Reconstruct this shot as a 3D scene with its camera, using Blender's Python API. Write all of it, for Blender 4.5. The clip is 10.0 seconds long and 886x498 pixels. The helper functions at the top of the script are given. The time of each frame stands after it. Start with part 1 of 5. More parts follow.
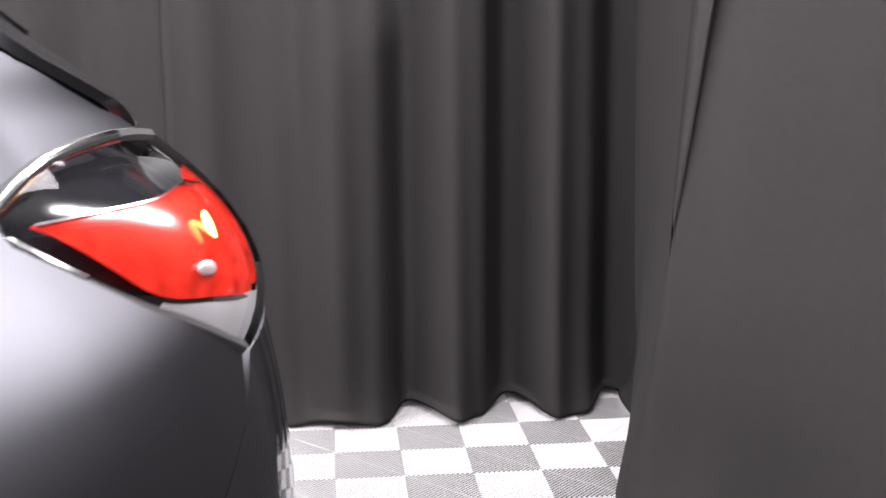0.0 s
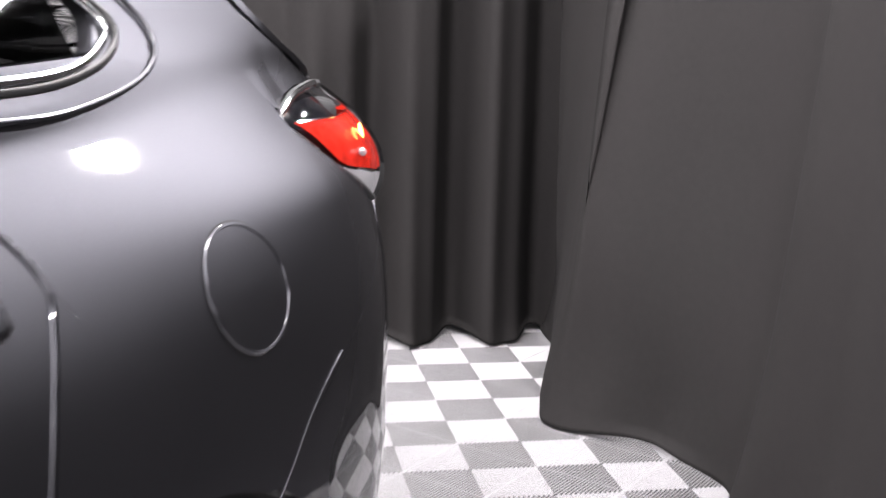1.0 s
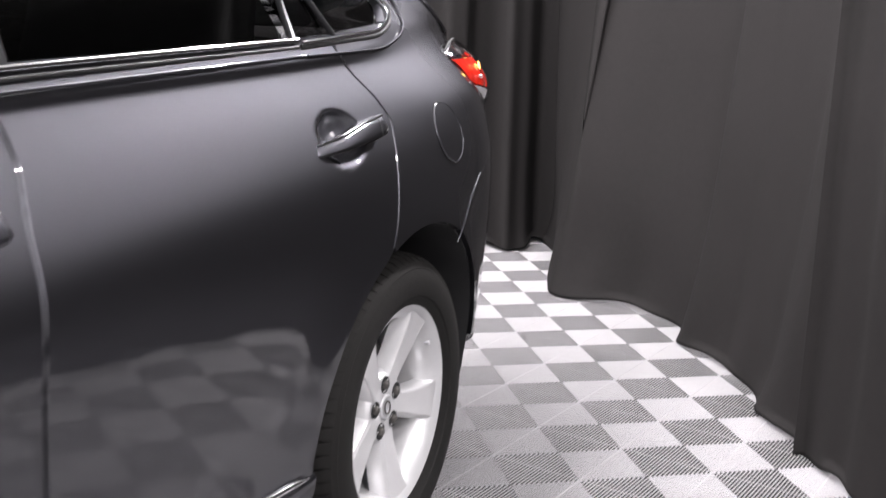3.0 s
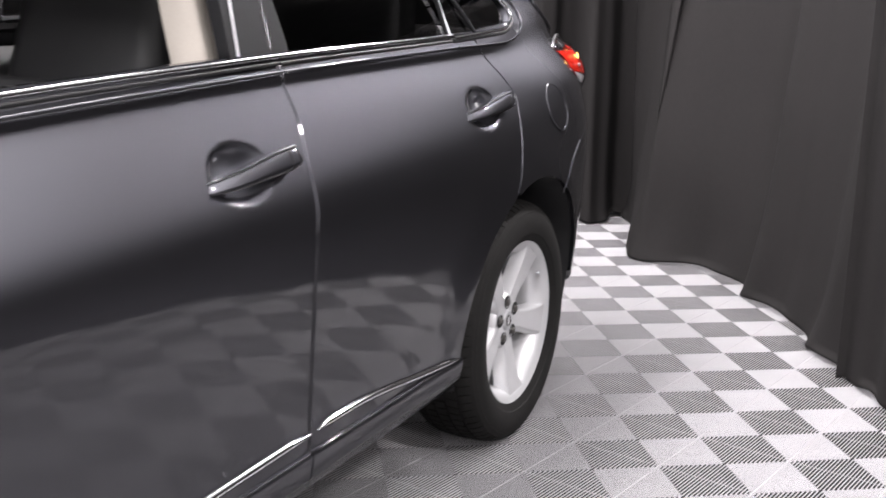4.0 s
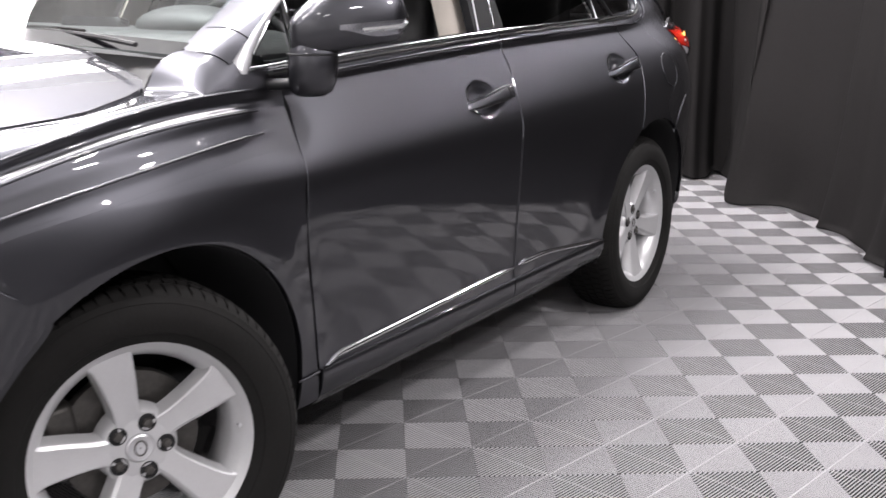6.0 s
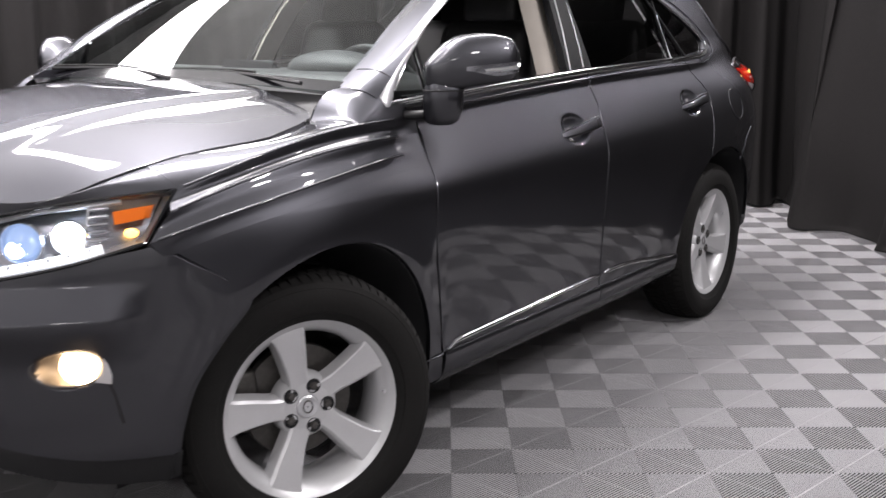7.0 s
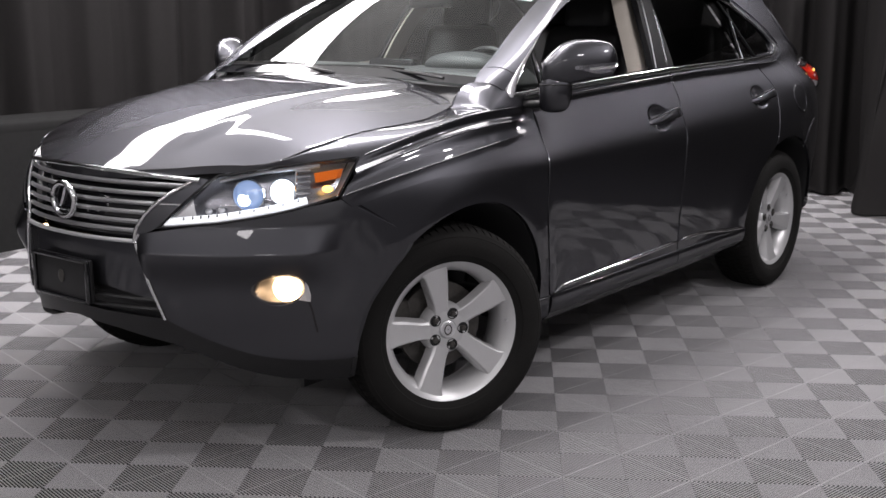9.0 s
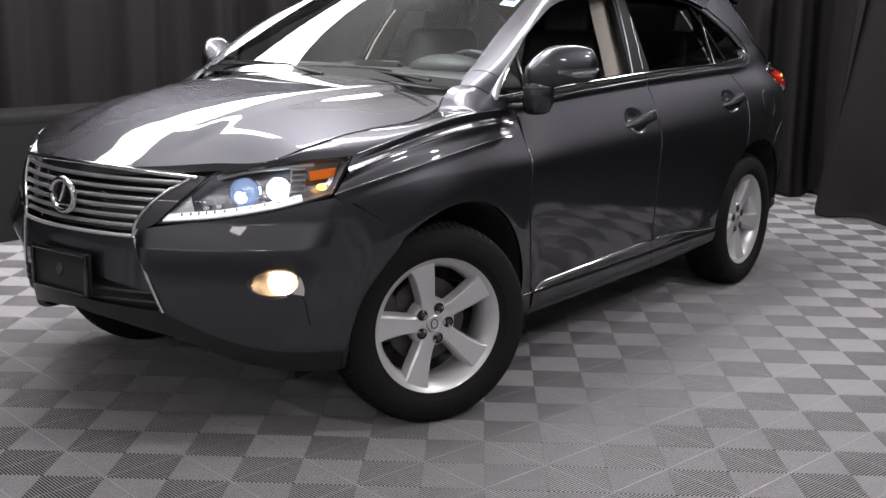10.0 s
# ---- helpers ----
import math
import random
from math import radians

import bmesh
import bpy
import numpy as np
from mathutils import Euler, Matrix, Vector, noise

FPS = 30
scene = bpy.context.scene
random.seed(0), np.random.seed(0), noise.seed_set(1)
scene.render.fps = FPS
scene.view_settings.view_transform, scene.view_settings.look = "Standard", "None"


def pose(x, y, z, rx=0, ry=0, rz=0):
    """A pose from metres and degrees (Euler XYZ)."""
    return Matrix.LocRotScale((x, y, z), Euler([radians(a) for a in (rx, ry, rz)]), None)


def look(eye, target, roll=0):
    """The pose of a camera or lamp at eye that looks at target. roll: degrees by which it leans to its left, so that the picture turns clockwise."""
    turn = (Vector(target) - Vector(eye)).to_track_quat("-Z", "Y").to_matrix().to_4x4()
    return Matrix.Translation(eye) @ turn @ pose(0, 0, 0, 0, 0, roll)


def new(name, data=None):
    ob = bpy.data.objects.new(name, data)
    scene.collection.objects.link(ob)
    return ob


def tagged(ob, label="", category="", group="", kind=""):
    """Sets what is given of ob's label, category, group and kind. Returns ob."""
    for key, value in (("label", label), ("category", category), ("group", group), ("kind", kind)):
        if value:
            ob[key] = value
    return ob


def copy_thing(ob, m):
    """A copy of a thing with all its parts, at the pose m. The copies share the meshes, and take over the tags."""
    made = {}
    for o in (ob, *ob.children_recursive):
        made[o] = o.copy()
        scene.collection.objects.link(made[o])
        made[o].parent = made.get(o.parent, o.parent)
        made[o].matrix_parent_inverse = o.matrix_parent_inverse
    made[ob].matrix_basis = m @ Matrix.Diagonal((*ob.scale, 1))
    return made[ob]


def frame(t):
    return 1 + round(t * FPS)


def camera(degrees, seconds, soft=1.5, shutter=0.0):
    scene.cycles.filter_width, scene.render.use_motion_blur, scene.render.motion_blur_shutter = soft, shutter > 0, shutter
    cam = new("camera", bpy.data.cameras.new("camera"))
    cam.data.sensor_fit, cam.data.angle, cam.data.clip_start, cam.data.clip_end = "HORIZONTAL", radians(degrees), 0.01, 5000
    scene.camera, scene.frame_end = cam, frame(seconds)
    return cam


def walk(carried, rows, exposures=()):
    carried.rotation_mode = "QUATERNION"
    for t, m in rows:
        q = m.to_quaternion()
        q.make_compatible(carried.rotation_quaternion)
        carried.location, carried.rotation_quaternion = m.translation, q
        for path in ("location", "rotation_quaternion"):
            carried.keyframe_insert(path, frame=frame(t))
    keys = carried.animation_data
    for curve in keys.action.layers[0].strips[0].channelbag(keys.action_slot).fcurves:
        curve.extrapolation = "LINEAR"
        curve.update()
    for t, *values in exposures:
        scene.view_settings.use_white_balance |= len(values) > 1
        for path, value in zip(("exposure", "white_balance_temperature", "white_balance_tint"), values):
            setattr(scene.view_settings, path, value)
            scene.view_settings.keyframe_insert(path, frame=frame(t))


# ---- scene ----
cam = camera(43.36, 10.0, soft=1.5, shutter=0.4)
PATH = [
    (0, (-2.730, 1.377, 1.277), (-4.448, 0.433, 0.881), -0.28),
    (0.5, (-2.381, 1.506, 1.285), (-4.130, 0.613, 0.906), 0.63),
    (1, (-1.943, 1.595, 1.296), (-3.731, 0.798, 0.886), 1.73),
    (1.4, (-1.626, 1.710, 1.298), (-3.378, 0.860, 0.844), 1.58),
    (1.5, (-1.561, 1.721, 1.296), (-3.315, 0.878, 0.837), 1.44),
    (2, (-1.217, 1.737, 1.297), (-3.032, 1.010, 0.878), 1.71),
    (2.2, (-1.067, 1.755, 1.311), (-2.895, 1.051, 0.910), 2.96),
    (3.3, (-0.293, 1.966, 1.307), (-2.089, 1.210, 0.855), 1.59),
    (3.5, (-0.138, 1.992, 1.307), (-1.931, 1.226, 0.858), 1.65),
    (4, (0.255, 2.101, 1.329), (-1.497, 1.247, 0.879), 1.36),
    (4.5, (0.617, 2.215, 1.338), (-1.106, 1.298, 0.903), 1.20),
    (5, (0.968, 2.286, 1.359), (-0.761, 1.361, 0.965), 1.04),
    (5.5, (1.297, 2.427, 1.356), (-0.396, 1.463, 0.906), 0.61),
    (5.7, (1.434, 2.494, 1.340), (-0.244, 1.512, 0.873), 0.49),
    (6.8, (2.062, 2.739, 1.372), (0.441, 1.640, 0.967), 0.04),
    (7, (2.182, 2.770, 1.378), (0.568, 1.659, 0.977), -0.06),
    (7.5, (2.492, 2.859, 1.428), (0.917, 1.700, 1.008), 0.31),
    (8, (2.701, 2.956, 1.442), (1.185, 1.725, 1.010), -0.05),
    (8.5, (2.846, 3.063, 1.393), (1.334, 1.819, 0.987), -0.47),
    (9, (2.969, 3.144, 1.428), (1.433, 1.931, 1.017), 0.17),
    (9.5, (3.089, 3.151, 1.451), (1.523, 1.977, 1.037), 0.82),
    (10, (3.126, 3.160, 1.454), (1.551, 2.000, 1.039), 0.99),
]
EXPOSURES = [(0, 1.40), (1, 1.22), (2.2, 1.10), (3.5, 0.92), (4.5, 0.75), (5.5, 0.5), (7, -0.07), (7.5, -0.28), (8.5, -0.46), (10.0, -0.54)]
walk(cam, [(t, look(eye, target, roll)) for t, eye, target, roll in PATH], EXPOSURES)


# ---------------------------------------------------------------- light
world = bpy.data.worlds.new("world")
scene.world = world
world.use_nodes = True
world.node_tree.nodes["Background"].inputs[0].default_value = (0.02, 0.02, 0.022, 1)
world.node_tree.nodes["Background"].inputs[1].default_value = 0.4


def ceiling_or_fill_lamp(x, y, z, lx, ly, watts, turn=0):
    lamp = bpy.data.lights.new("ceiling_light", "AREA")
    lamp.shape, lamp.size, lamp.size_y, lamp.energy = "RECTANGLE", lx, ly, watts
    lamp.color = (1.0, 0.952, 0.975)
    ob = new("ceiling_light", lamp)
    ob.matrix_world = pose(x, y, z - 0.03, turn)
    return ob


# downlights and long panels, mixed with unseen fill lamps for car and ceiling
# x 6.25 strip and (4.4, 4.2) lamp: added fill for the bumper
LAMPS = [(6.25, 1.6, 3.1, 0.3, 5.0, 85), (-0.9, 0.35, 3.1, 4.6, 0.3, 90), (-3.0, -0.1, 3.1, 0.5, 0.5, 18), (-0.6, -0.1, 3.1, 0.5, 0.5, 80), (1.6, -0.1, 3.1, 0.6, 0.6, 28), (4.4, 4.2, 3.1, 0.9, 0.9, 45), (-5.35, 2.05, 3.1, 0.20, 0.17, 108), (-1.7, 2.3, 3.1, 0.25, 0.25, 32),
         # (-0.9, 3.6) and (1.4, 4.4) are added to lift the front wing
         (-0.9, 3.6, 3.1, 0.4, 0.4, 90), (2.9, 2.0, 3.1, 0.45, 0.35, 10), (1.4, 4.4, 3.1, 0.5, 0.4, 60), (2.9, -0.65, 3.1, 0.45, 0.35, 12),
         (-4.15, 1.1, 3.0, 0.9, 0.5, 15), (-2.2, -2.4, 3.0, 4.8, 0.8, 270), (-4.7, 0.0, 3.0, 0.5, 1.6, 72), (-0.45, -1.4, 3.0, 0.22, 1.4, 45),
         # upturned lamps below the ceiling are added fill that makes it bright
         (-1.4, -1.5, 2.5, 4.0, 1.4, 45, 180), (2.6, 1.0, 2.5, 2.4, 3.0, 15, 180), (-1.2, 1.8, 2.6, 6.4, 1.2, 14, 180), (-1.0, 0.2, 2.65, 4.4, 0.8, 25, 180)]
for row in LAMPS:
    ceiling_or_fill_lamp(*row)


# ---------------------------------------------------------------- materials
def material(name, color, rough=0.5, metal=0.0, coat=0.0, spec=0.5, noise_scale=0.0, vary=0.0, bump=0.0, sheen=0.0, emit=None, strength=0.0):
    m = bpy.data.materials.new(name)
    m.use_nodes = True
    nt = m.node_tree
    b = nt.nodes["Principled BSDF"]
    b.inputs["Base Color"].default_value = (*color, 1)
    b.inputs["Roughness"].default_value = rough
    b.inputs["Metallic"].default_value = metal
    b.inputs["Coat Weight"].default_value = coat
    b.inputs["Coat Roughness"].default_value = 0.03
    b.inputs["Specular IOR Level"].default_value = spec
    b.inputs["Sheen Weight"].default_value = sheen
    if emit:
        b.inputs["Emission Color"].default_value = (*emit, 1)
        b.inputs["Emission Strength"].default_value = strength
    if noise_scale:
        co = nt.nodes.new("ShaderNodeTexCoord")
        n1 = nt.nodes.new("ShaderNodeTexNoise")
        n1.inputs["Scale"].default_value, n1.inputs["Detail"].default_value = noise_scale, 6
        n2 = nt.nodes.new("ShaderNodeTexNoise")
        n2.inputs["Scale"].default_value, n2.inputs["Detail"].default_value = noise_scale / 12, 3
        for n in (n1, n2):
            nt.links.new(co.outputs["Object"], n.inputs["Vector"])
        add = nt.nodes.new("ShaderNodeMath")
        add.operation = "ADD"
        nt.links.new(n1.outputs["Fac"], add.inputs[0])
        nt.links.new(n2.outputs["Fac"], add.inputs[1])
        ramp = nt.nodes.new("ShaderNodeMapRange")
        ramp.inputs["From Min"].default_value, ramp.inputs["From Max"].default_value = 0.6, 1.4
        ramp.inputs["To Min"].default_value, ramp.inputs["To Max"].default_value = 1 - vary, 1 + vary
        nt.links.new(add.outputs[0], ramp.inputs["Value"])
        mul = nt.nodes.new("ShaderNodeVectorMath")
        mul.operation = "SCALE"
        mul.inputs[0].default_value = color
        nt.links.new(ramp.outputs[0], mul.inputs["Scale"])
        nt.links.new(mul.outputs[0], b.inputs["Base Color"])
        if bump:
            bp = nt.nodes.new("ShaderNodeBump")
            bp.inputs["Strength"].default_value, bp.inputs["Distance"].default_value = bump, 0.002
            nt.links.new(n1.outputs["Fac"], bp.inputs["Height"])
            nt.links.new(bp.outputs[0], b.inputs["Normal"])
    return m


def clear(name, tint, rough=0.02, ior=1.52):
    """Thin clear cover: see-through with a glossy skin."""
    m = bpy.data.materials.new(name)
    m.use_nodes = True
    nt = m.node_tree
    nt.nodes.remove(nt.nodes["Principled BSDF"])
    a, g, mix, fr = (nt.nodes.new(k) for k in ("ShaderNodeBsdfTransparent", "ShaderNodeBsdfGlossy", "ShaderNodeMixShader", "ShaderNodeFresnel"))
    a.inputs["Color"].default_value = (*tint, 1)
    g.inputs["Roughness"].default_value = rough
    fr.inputs["IOR"].default_value = ior
    nt.links.new(fr.outputs[0], mix.inputs[0])
    nt.links.new(a.outputs[0], mix.inputs[1])
    nt.links.new(g.outputs[0], mix.inputs[2])
    nt.links.new(mix.outputs[0], nt.nodes["Material Output"].inputs["Surface"])
    return m


def metallic_paint(name, color, flake_rough):
    """Car paint: a soft metal flake layer under a hard clear coat."""
    m = bpy.data.materials.new(name)
    m.use_nodes = True
    nt = m.node_tree
    nt.nodes.remove(nt.nodes["Principled BSDF"])
    flake, broad, both_flakes, coat, mix, fr, co, n1, ramp, mul = (nt.nodes.new(k) for k in ("ShaderNodeBsdfGlossy", "ShaderNodeBsdfGlossy", "ShaderNodeMixShader", "ShaderNodeBsdfGlossy", "ShaderNodeMixShader", "ShaderNodeFresnel", "ShaderNodeTexCoord", "ShaderNodeTexNoise", "ShaderNodeMapRange", "ShaderNodeVectorMath"))
    flake.distribution, coat.distribution = "BECKMANN", "GGX"
    flake.inputs["Roughness"].default_value = flake_rough
    broad.inputs["Roughness"].default_value = 0.78
    both_flakes.inputs[0].default_value = 0.17
    coat.inputs["Roughness"].default_value = 0.03
    coat.inputs["Color"].default_value = (1, 1, 1, 1)
    fr.inputs["IOR"].default_value = 1.43
    n1.inputs["Scale"].default_value, n1.inputs["Detail"].default_value = 700, 4
    ramp.inputs["To Min"].default_value, ramp.inputs["To Max"].default_value = 0.93, 1.07
    mul.operation = "SCALE"
    mul.inputs[0].default_value = color
    nt.links.new(co.outputs["Object"], n1.inputs["Vector"])
    nt.links.new(n1.outputs["Fac"], ramp.inputs["Value"])
    nt.links.new(ramp.outputs[0], mul.inputs["Scale"])
    nt.links.new(mul.outputs[0], flake.inputs["Color"])
    nt.links.new(fr.outputs[0], mix.inputs[0])
    nt.links.new(mul.outputs[0], broad.inputs["Color"])
    nt.links.new(flake.outputs[0], both_flakes.inputs[1])
    nt.links.new(broad.outputs[0], both_flakes.inputs[2])
    nt.links.new(both_flakes.outputs[0], mix.inputs[1])
    nt.links.new(coat.outputs[0], mix.inputs[2])
    nt.links.new(mix.outputs[0], nt.nodes["Material Output"].inputs["Surface"])
    return m


PAINT = metallic_paint("grey_metallic_paint", (0.0725, 0.0730, 0.0820), 0.46)
DARKGAP = material("black_inner_body", (0.012, 0.012, 0.013), 0.8)
PILLAR = material("black_pillar_film", (0.008, 0.008, 0.009), 0.6, spec=0.12)
TRIM = material("black_plastic", (0.012, 0.012, 0.013), 0.45, noise_scale=300, vary=0.2, bump=0.1)
GLOSSBLACK = material("gloss_black", (0.008, 0.008, 0.01), 0.08, coat=0.6)
CHROME = material("chrome", (0.78, 0.78, 0.80), 0.10, 1.0)
GRILLEBAR = material("grille_metal", (0.40, 0.40, 0.41), 0.36, 0.8)
SATIN = material("satin_metal", (0.70, 0.70, 0.72), 0.32, 0.65)
ALLOY = material("silver_alloy", (0.60, 0.60, 0.61), 0.38, 0.45, 0.3, noise_scale=200, vary=0.04)
RUBBER = material("tyre_rubber", (0.0075, 0.0070, 0.0066), 0.8, spec=0.25, noise_scale=120, vary=0.25, bump=0.3)
BRAKE = material("brake_iron", (0.09, 0.085, 0.08), 0.45, 0.6, noise_scale=90, vary=0.3)
REDLENS = material("red_lens", (0.46, 0.018, 0.010), 0.14, coat=1.0, noise_scale=60, vary=0.6, emit=(0.9, 0.05, 0.01), strength=0.02)
DARKRED = material("dark_red_lens", (0.10, 0.004, 0.004), 0.2, coat=1.0)
AMBER = material("amber_lens", (0.58, 0.12, 0.002), 0.45, spec=0.15)
DARKCHROME = material("dark_chrome", (0.33, 0.33, 0.36), 0.24, 0.85)
PROJECTOR = material("projector_glass", (0.10, 0.13, 0.22), 0.05, 0.0, 1.0, emit=(0.45, 0.62, 1.0), strength=0.8)
STRIPGLOW = material("lit_strip", (0.9, 0.9, 0.9), 0.2, coat=1.0, emit=(0.95, 0.97, 1.0), strength=1.3)
FOGBOWL = material("fog_lamp_bowl", (0.10, 0.095, 0.095), 0.35, 0.6)
LAMPGLOW = material("lit_bulb", (1, 1, 1), 0.3, emit=(0.80, 0.90, 1.0), strength=8)
FOGGLOW = material("lit_fog_bulb", (1, 1, 1), 0.3, emit=(1.0, 0.66, 0.36), strength=22)
AMBERGLOW = material("lit_amber_bulb", (1, .6, .2), 0.3, emit=(1.0, 0.55, 0.12), strength=4)
CLOTH = material("curtain_cloth", (0.0130, 0.0120, 0.0120), 0.85, spec=0.15, noise_scale=500, vary=0.12, bump=0.25)
CLOTHBLACK = material("black_cloth", (0.012, 0.012, 0.012), 0.9, spec=0.2, noise_scale=400, vary=0.2, bump=0.2)
TILE = material("grey_floor_plastic", (0.40, 0.394, 0.405), 0.5, spec=0.35, noise_scale=60, vary=0.06, bump=0.05)
SUBFLOOR = material("dark_subfloor", (0.008, 0.008, 0.009), 0.9, noise_scale=20, vary=0.2)
CEIL = material("grey_ceiling", (0.75, 0.76, 0.74), 0.9, noise_scale=10, vary=0.2)
LEATHER = material("black_leather", (0.011, 0.011, 0.012), 0.45, noise_scale=250, vary=0.2, bump=0.3)
BEIGE = material("beige_pillar_trim", (0.33, 0.30, 0.265), 0.7, noise_scale=200, vary=0.05, bump=0.1)
DASH = material("dark_dashboard", (0.035, 0.037, 0.038), 0.55, noise_scale=300, vary=0.15, bump=0.2)
WHITE = material("white_paper", (0.8, 0.8, 0.8), 0.6)
BLUE = material("blue_print", (0.05, 0.12, 0.4), 0.6)
LENS = clear("clear_lens", (0.96, 0.96, 0.97), ior=1.32)
GLASS = clear("light_glass", (0.55, 0.60, 0.58), ior=1.3)
TINT = clear("tinted_glass", (0.05, 0.05, 0.05), ior=1.2)
WSGLASS = clear("windscreen_glass", (0.82, 0.90, 0.88))


# ---------------------------------------------------------------- the car's outer shape
def curve(pts):
    """A smooth function through (position, value) pairs."""
    px = np.array([p[0] for p in pts], float)
    py = np.array([p[1] for p in pts], float)
    d = np.diff(py) / np.diff(px)
    m = np.concatenate([[d[0]], (d[1:] + d[:-1]) / 2, [d[-1]]])
    flat = np.concatenate([[False], d[1:] * d[:-1] <= 0, [False]])
    m[flat] = 0

    def f(v):
        v = min(max(v, px[0]), px[-1])
        i = min(int(np.searchsorted(px, v, "right")) - 1, len(px) - 2)
        h = px[i + 1] - px[i]
        t = (v - px[i]) / h
        return ((1 + 2 * t) * (1 - t) ** 2 * py[i] + t * (1 - t) ** 2 * h * m[i]
                + t * t * (3 - 2 * t) * py[i + 1] + t * t * (t - 1) * h * m[i + 1])
    return f


def smooth(a, b, v):
    t = min(max((v - a) / (b - a), 0.0), 1.0)
    return t * t * (3 - 2 * t)


# half width of the body over the height, its nose and tail over the height
WIDE = curve([(0.18, 0.84), (0.25, 0.885), (0.30, 0.900), (0.36, 0.907), (0.41, 0.906), (0.46, 0.909), (0.53, 0.9155), (0.62, 0.9245),
              (0.70, 0.932), (0.78, 0.9385), (0.84, 0.941), (0.88, 0.940), (0.92, 0.934), (0.96, 0.920),
              (1.00, 0.901), (1.04, 0.880), (1.08, 0.858), (1.12, 0.834), (1.145, 0.819), (1.165, 0.812), (1.20, 0.806), (1.26, 0.785)])
ZS = np.linspace(0.10, 1.34, 621)
# the front wing falls away further in from its widest line
WING = curve([(0.92, 0.0), (0.96, -0.003), (1.00, -0.009), (1.04, -0.015), (1.08, -0.020), (1.12, -0.020), (1.145, -0.007), (1.17, 0.0)])
RAW = np.array([WIDE(z) for z in ZS])
RAW[ZS < 0.18] = WIDE(0.18) + (ZS[ZS < 0.18] - 0.18) * 0.65
RAW[ZS > 1.26] = WIDE(1.26) - (ZS[ZS > 1.26] - 1.26) * 0.35
BELL = np.exp(-0.5 * (np.arange(-40, 41) * 0.002 / 0.016) ** 2)
EVEN = np.convolve(np.pad(RAW, 40, mode="edge"), BELL / BELL.sum(), "valid")
NOSE = curve([(0.18, 0.76), (0.24, 0.84), (0.32, 0.90), (0.45, 0.935), (0.58, 0.95), (0.70, 0.953), (0.78, 0.945), (0.85, 0.93), (0.91, 0.90), (0.96, 0.86), (1.02, 0.74)])
TAIL = curve([(0.22, -3.62), (0.32, -3.74), (0.45, -3.80), (0.62, -3.82), (0.72, -3.80), (0.85, -3.78), (1.0, -3.77), (1.15, -3.78), (1.3, -3.75), (1.6, -3.60)])
BELT = curve([(-3.2, 1.245), (-2.65, 1.216), (-1.5, 1.184), (-0.6, 1.144), (-0.2, 1.113), (0.35, 1.04), (0.7, 1.0)])
FOLDS = [curve(k) for k in ([(-0.40, 1.10), (-0.11, 1.092), (0.05, 1.073), (0.17, 1.050), (0.28, 1.022), (0.40, 0.985)],
                            [(-0.40, 1.052), (-0.09, 1.048), (0.06, 1.030), (0.19, 1.008), (0.31, 0.978), (0.42, 0.945)],
                            [(-0.43, 1.005), (-0.29, 1.000), (-0.03, 0.980), (0.12, 0.960), (0.26, 0.938), (0.36, 0.915), (0.45, 0.885)])]
FRONT_FROM, REAR_FROM = -0.05, -2.85


def half(x, z):
    """The half width of the car's body at x and height z."""
    zz = z - (BELT(x) - 1.19) * smooth(0.78, 1.1, z) * (1 - 0.8 * smooth(-0.5, -0.1, x))
    w = float(np.interp(zz, ZS, EVEN)) + WING(zz) * smooth(-0.75, -0.35, x)
    if x > FRONT_FROM:
        q = (x - FRONT_FROM) / (NOSE(z) - FRONT_FROM)
        w *= math.sqrt(max(1 - q * q, 0.0))
    if x < REAR_FROM:
        q = (x - REAR_FROM) / (TAIL(z) - REAR_FROM)
        w *= max(1 - min(q, 1.0) ** 2.8, 0.0) ** (1 / 2.8)
    w -= 0.05 * (min(max(-2.4 - x, 0.0), 0.85) / 0.9) ** 2 * smooth(1.05, 1.24, z)
    if x > -0.5:
        w += 0.012 * smooth(-0.5, -0.2, x) * math.exp(-((z - 1.06) / 0.06) ** 2)
    # ledge under the windows
    if -2.95 < x < -0.45:
        d = z - BELT(x)
        k = 0.007 * smooth(-0.45, -0.62, x) * smooth(-2.95, -2.6, x)
        if -0.030 < d < -0.006:
            w += k * (-0.006 - d) / 0.024
        elif -0.050 < d <= -0.030:
            w += k * smooth(-0.050, -0.030, d)
    # hollows behind the door handles
    for hx, hz in ((-1.375, 1.000), (-2.445, 1.030)):
        d = ((x - hx) / 0.088) ** 2 + ((z - hz) / 0.052) ** 2
        if d < 1:
            w -= 0.025 * (1 - d) ** 0.7
    # swelling round the wheels
    for cx in (0.0, -2.74):
        d = math.hypot(x - cx, z - 0.37)
        w += 0.016 * math.exp(-((d - 0.44) / 0.09) ** 2) * smooth(0.25, 0.5, z)
    return w


def nose(a, z):
    """A point of the front face: a in degrees from the side (0) to the middle (90)."""
    x = FRONT_FROM + (NOSE(z) - FRONT_FROM) * math.sin(math.radians(a))
    return (x, half(x, z) if a < 89.5 else 0.0, z)


def cabin(x, z):
    """The half width of the glasshouse above the belt line."""
    h = z - 1.19
    y = 0.812 - 0.40 * h - 0.35 * h * h - 0.07 * (max(-2.4 - x, 0.0) / 0.9) ** 2
    return y - 0.3 * max(x + 0.7, 0.0) ** 2


def flank(x, z):
    """Body side that runs on into the rear pillar."""
    k = smooth(1.19, 1.31, z)
    return half(x, min(z, 1.26)) * (1 - k) + cabin(x, z) * k


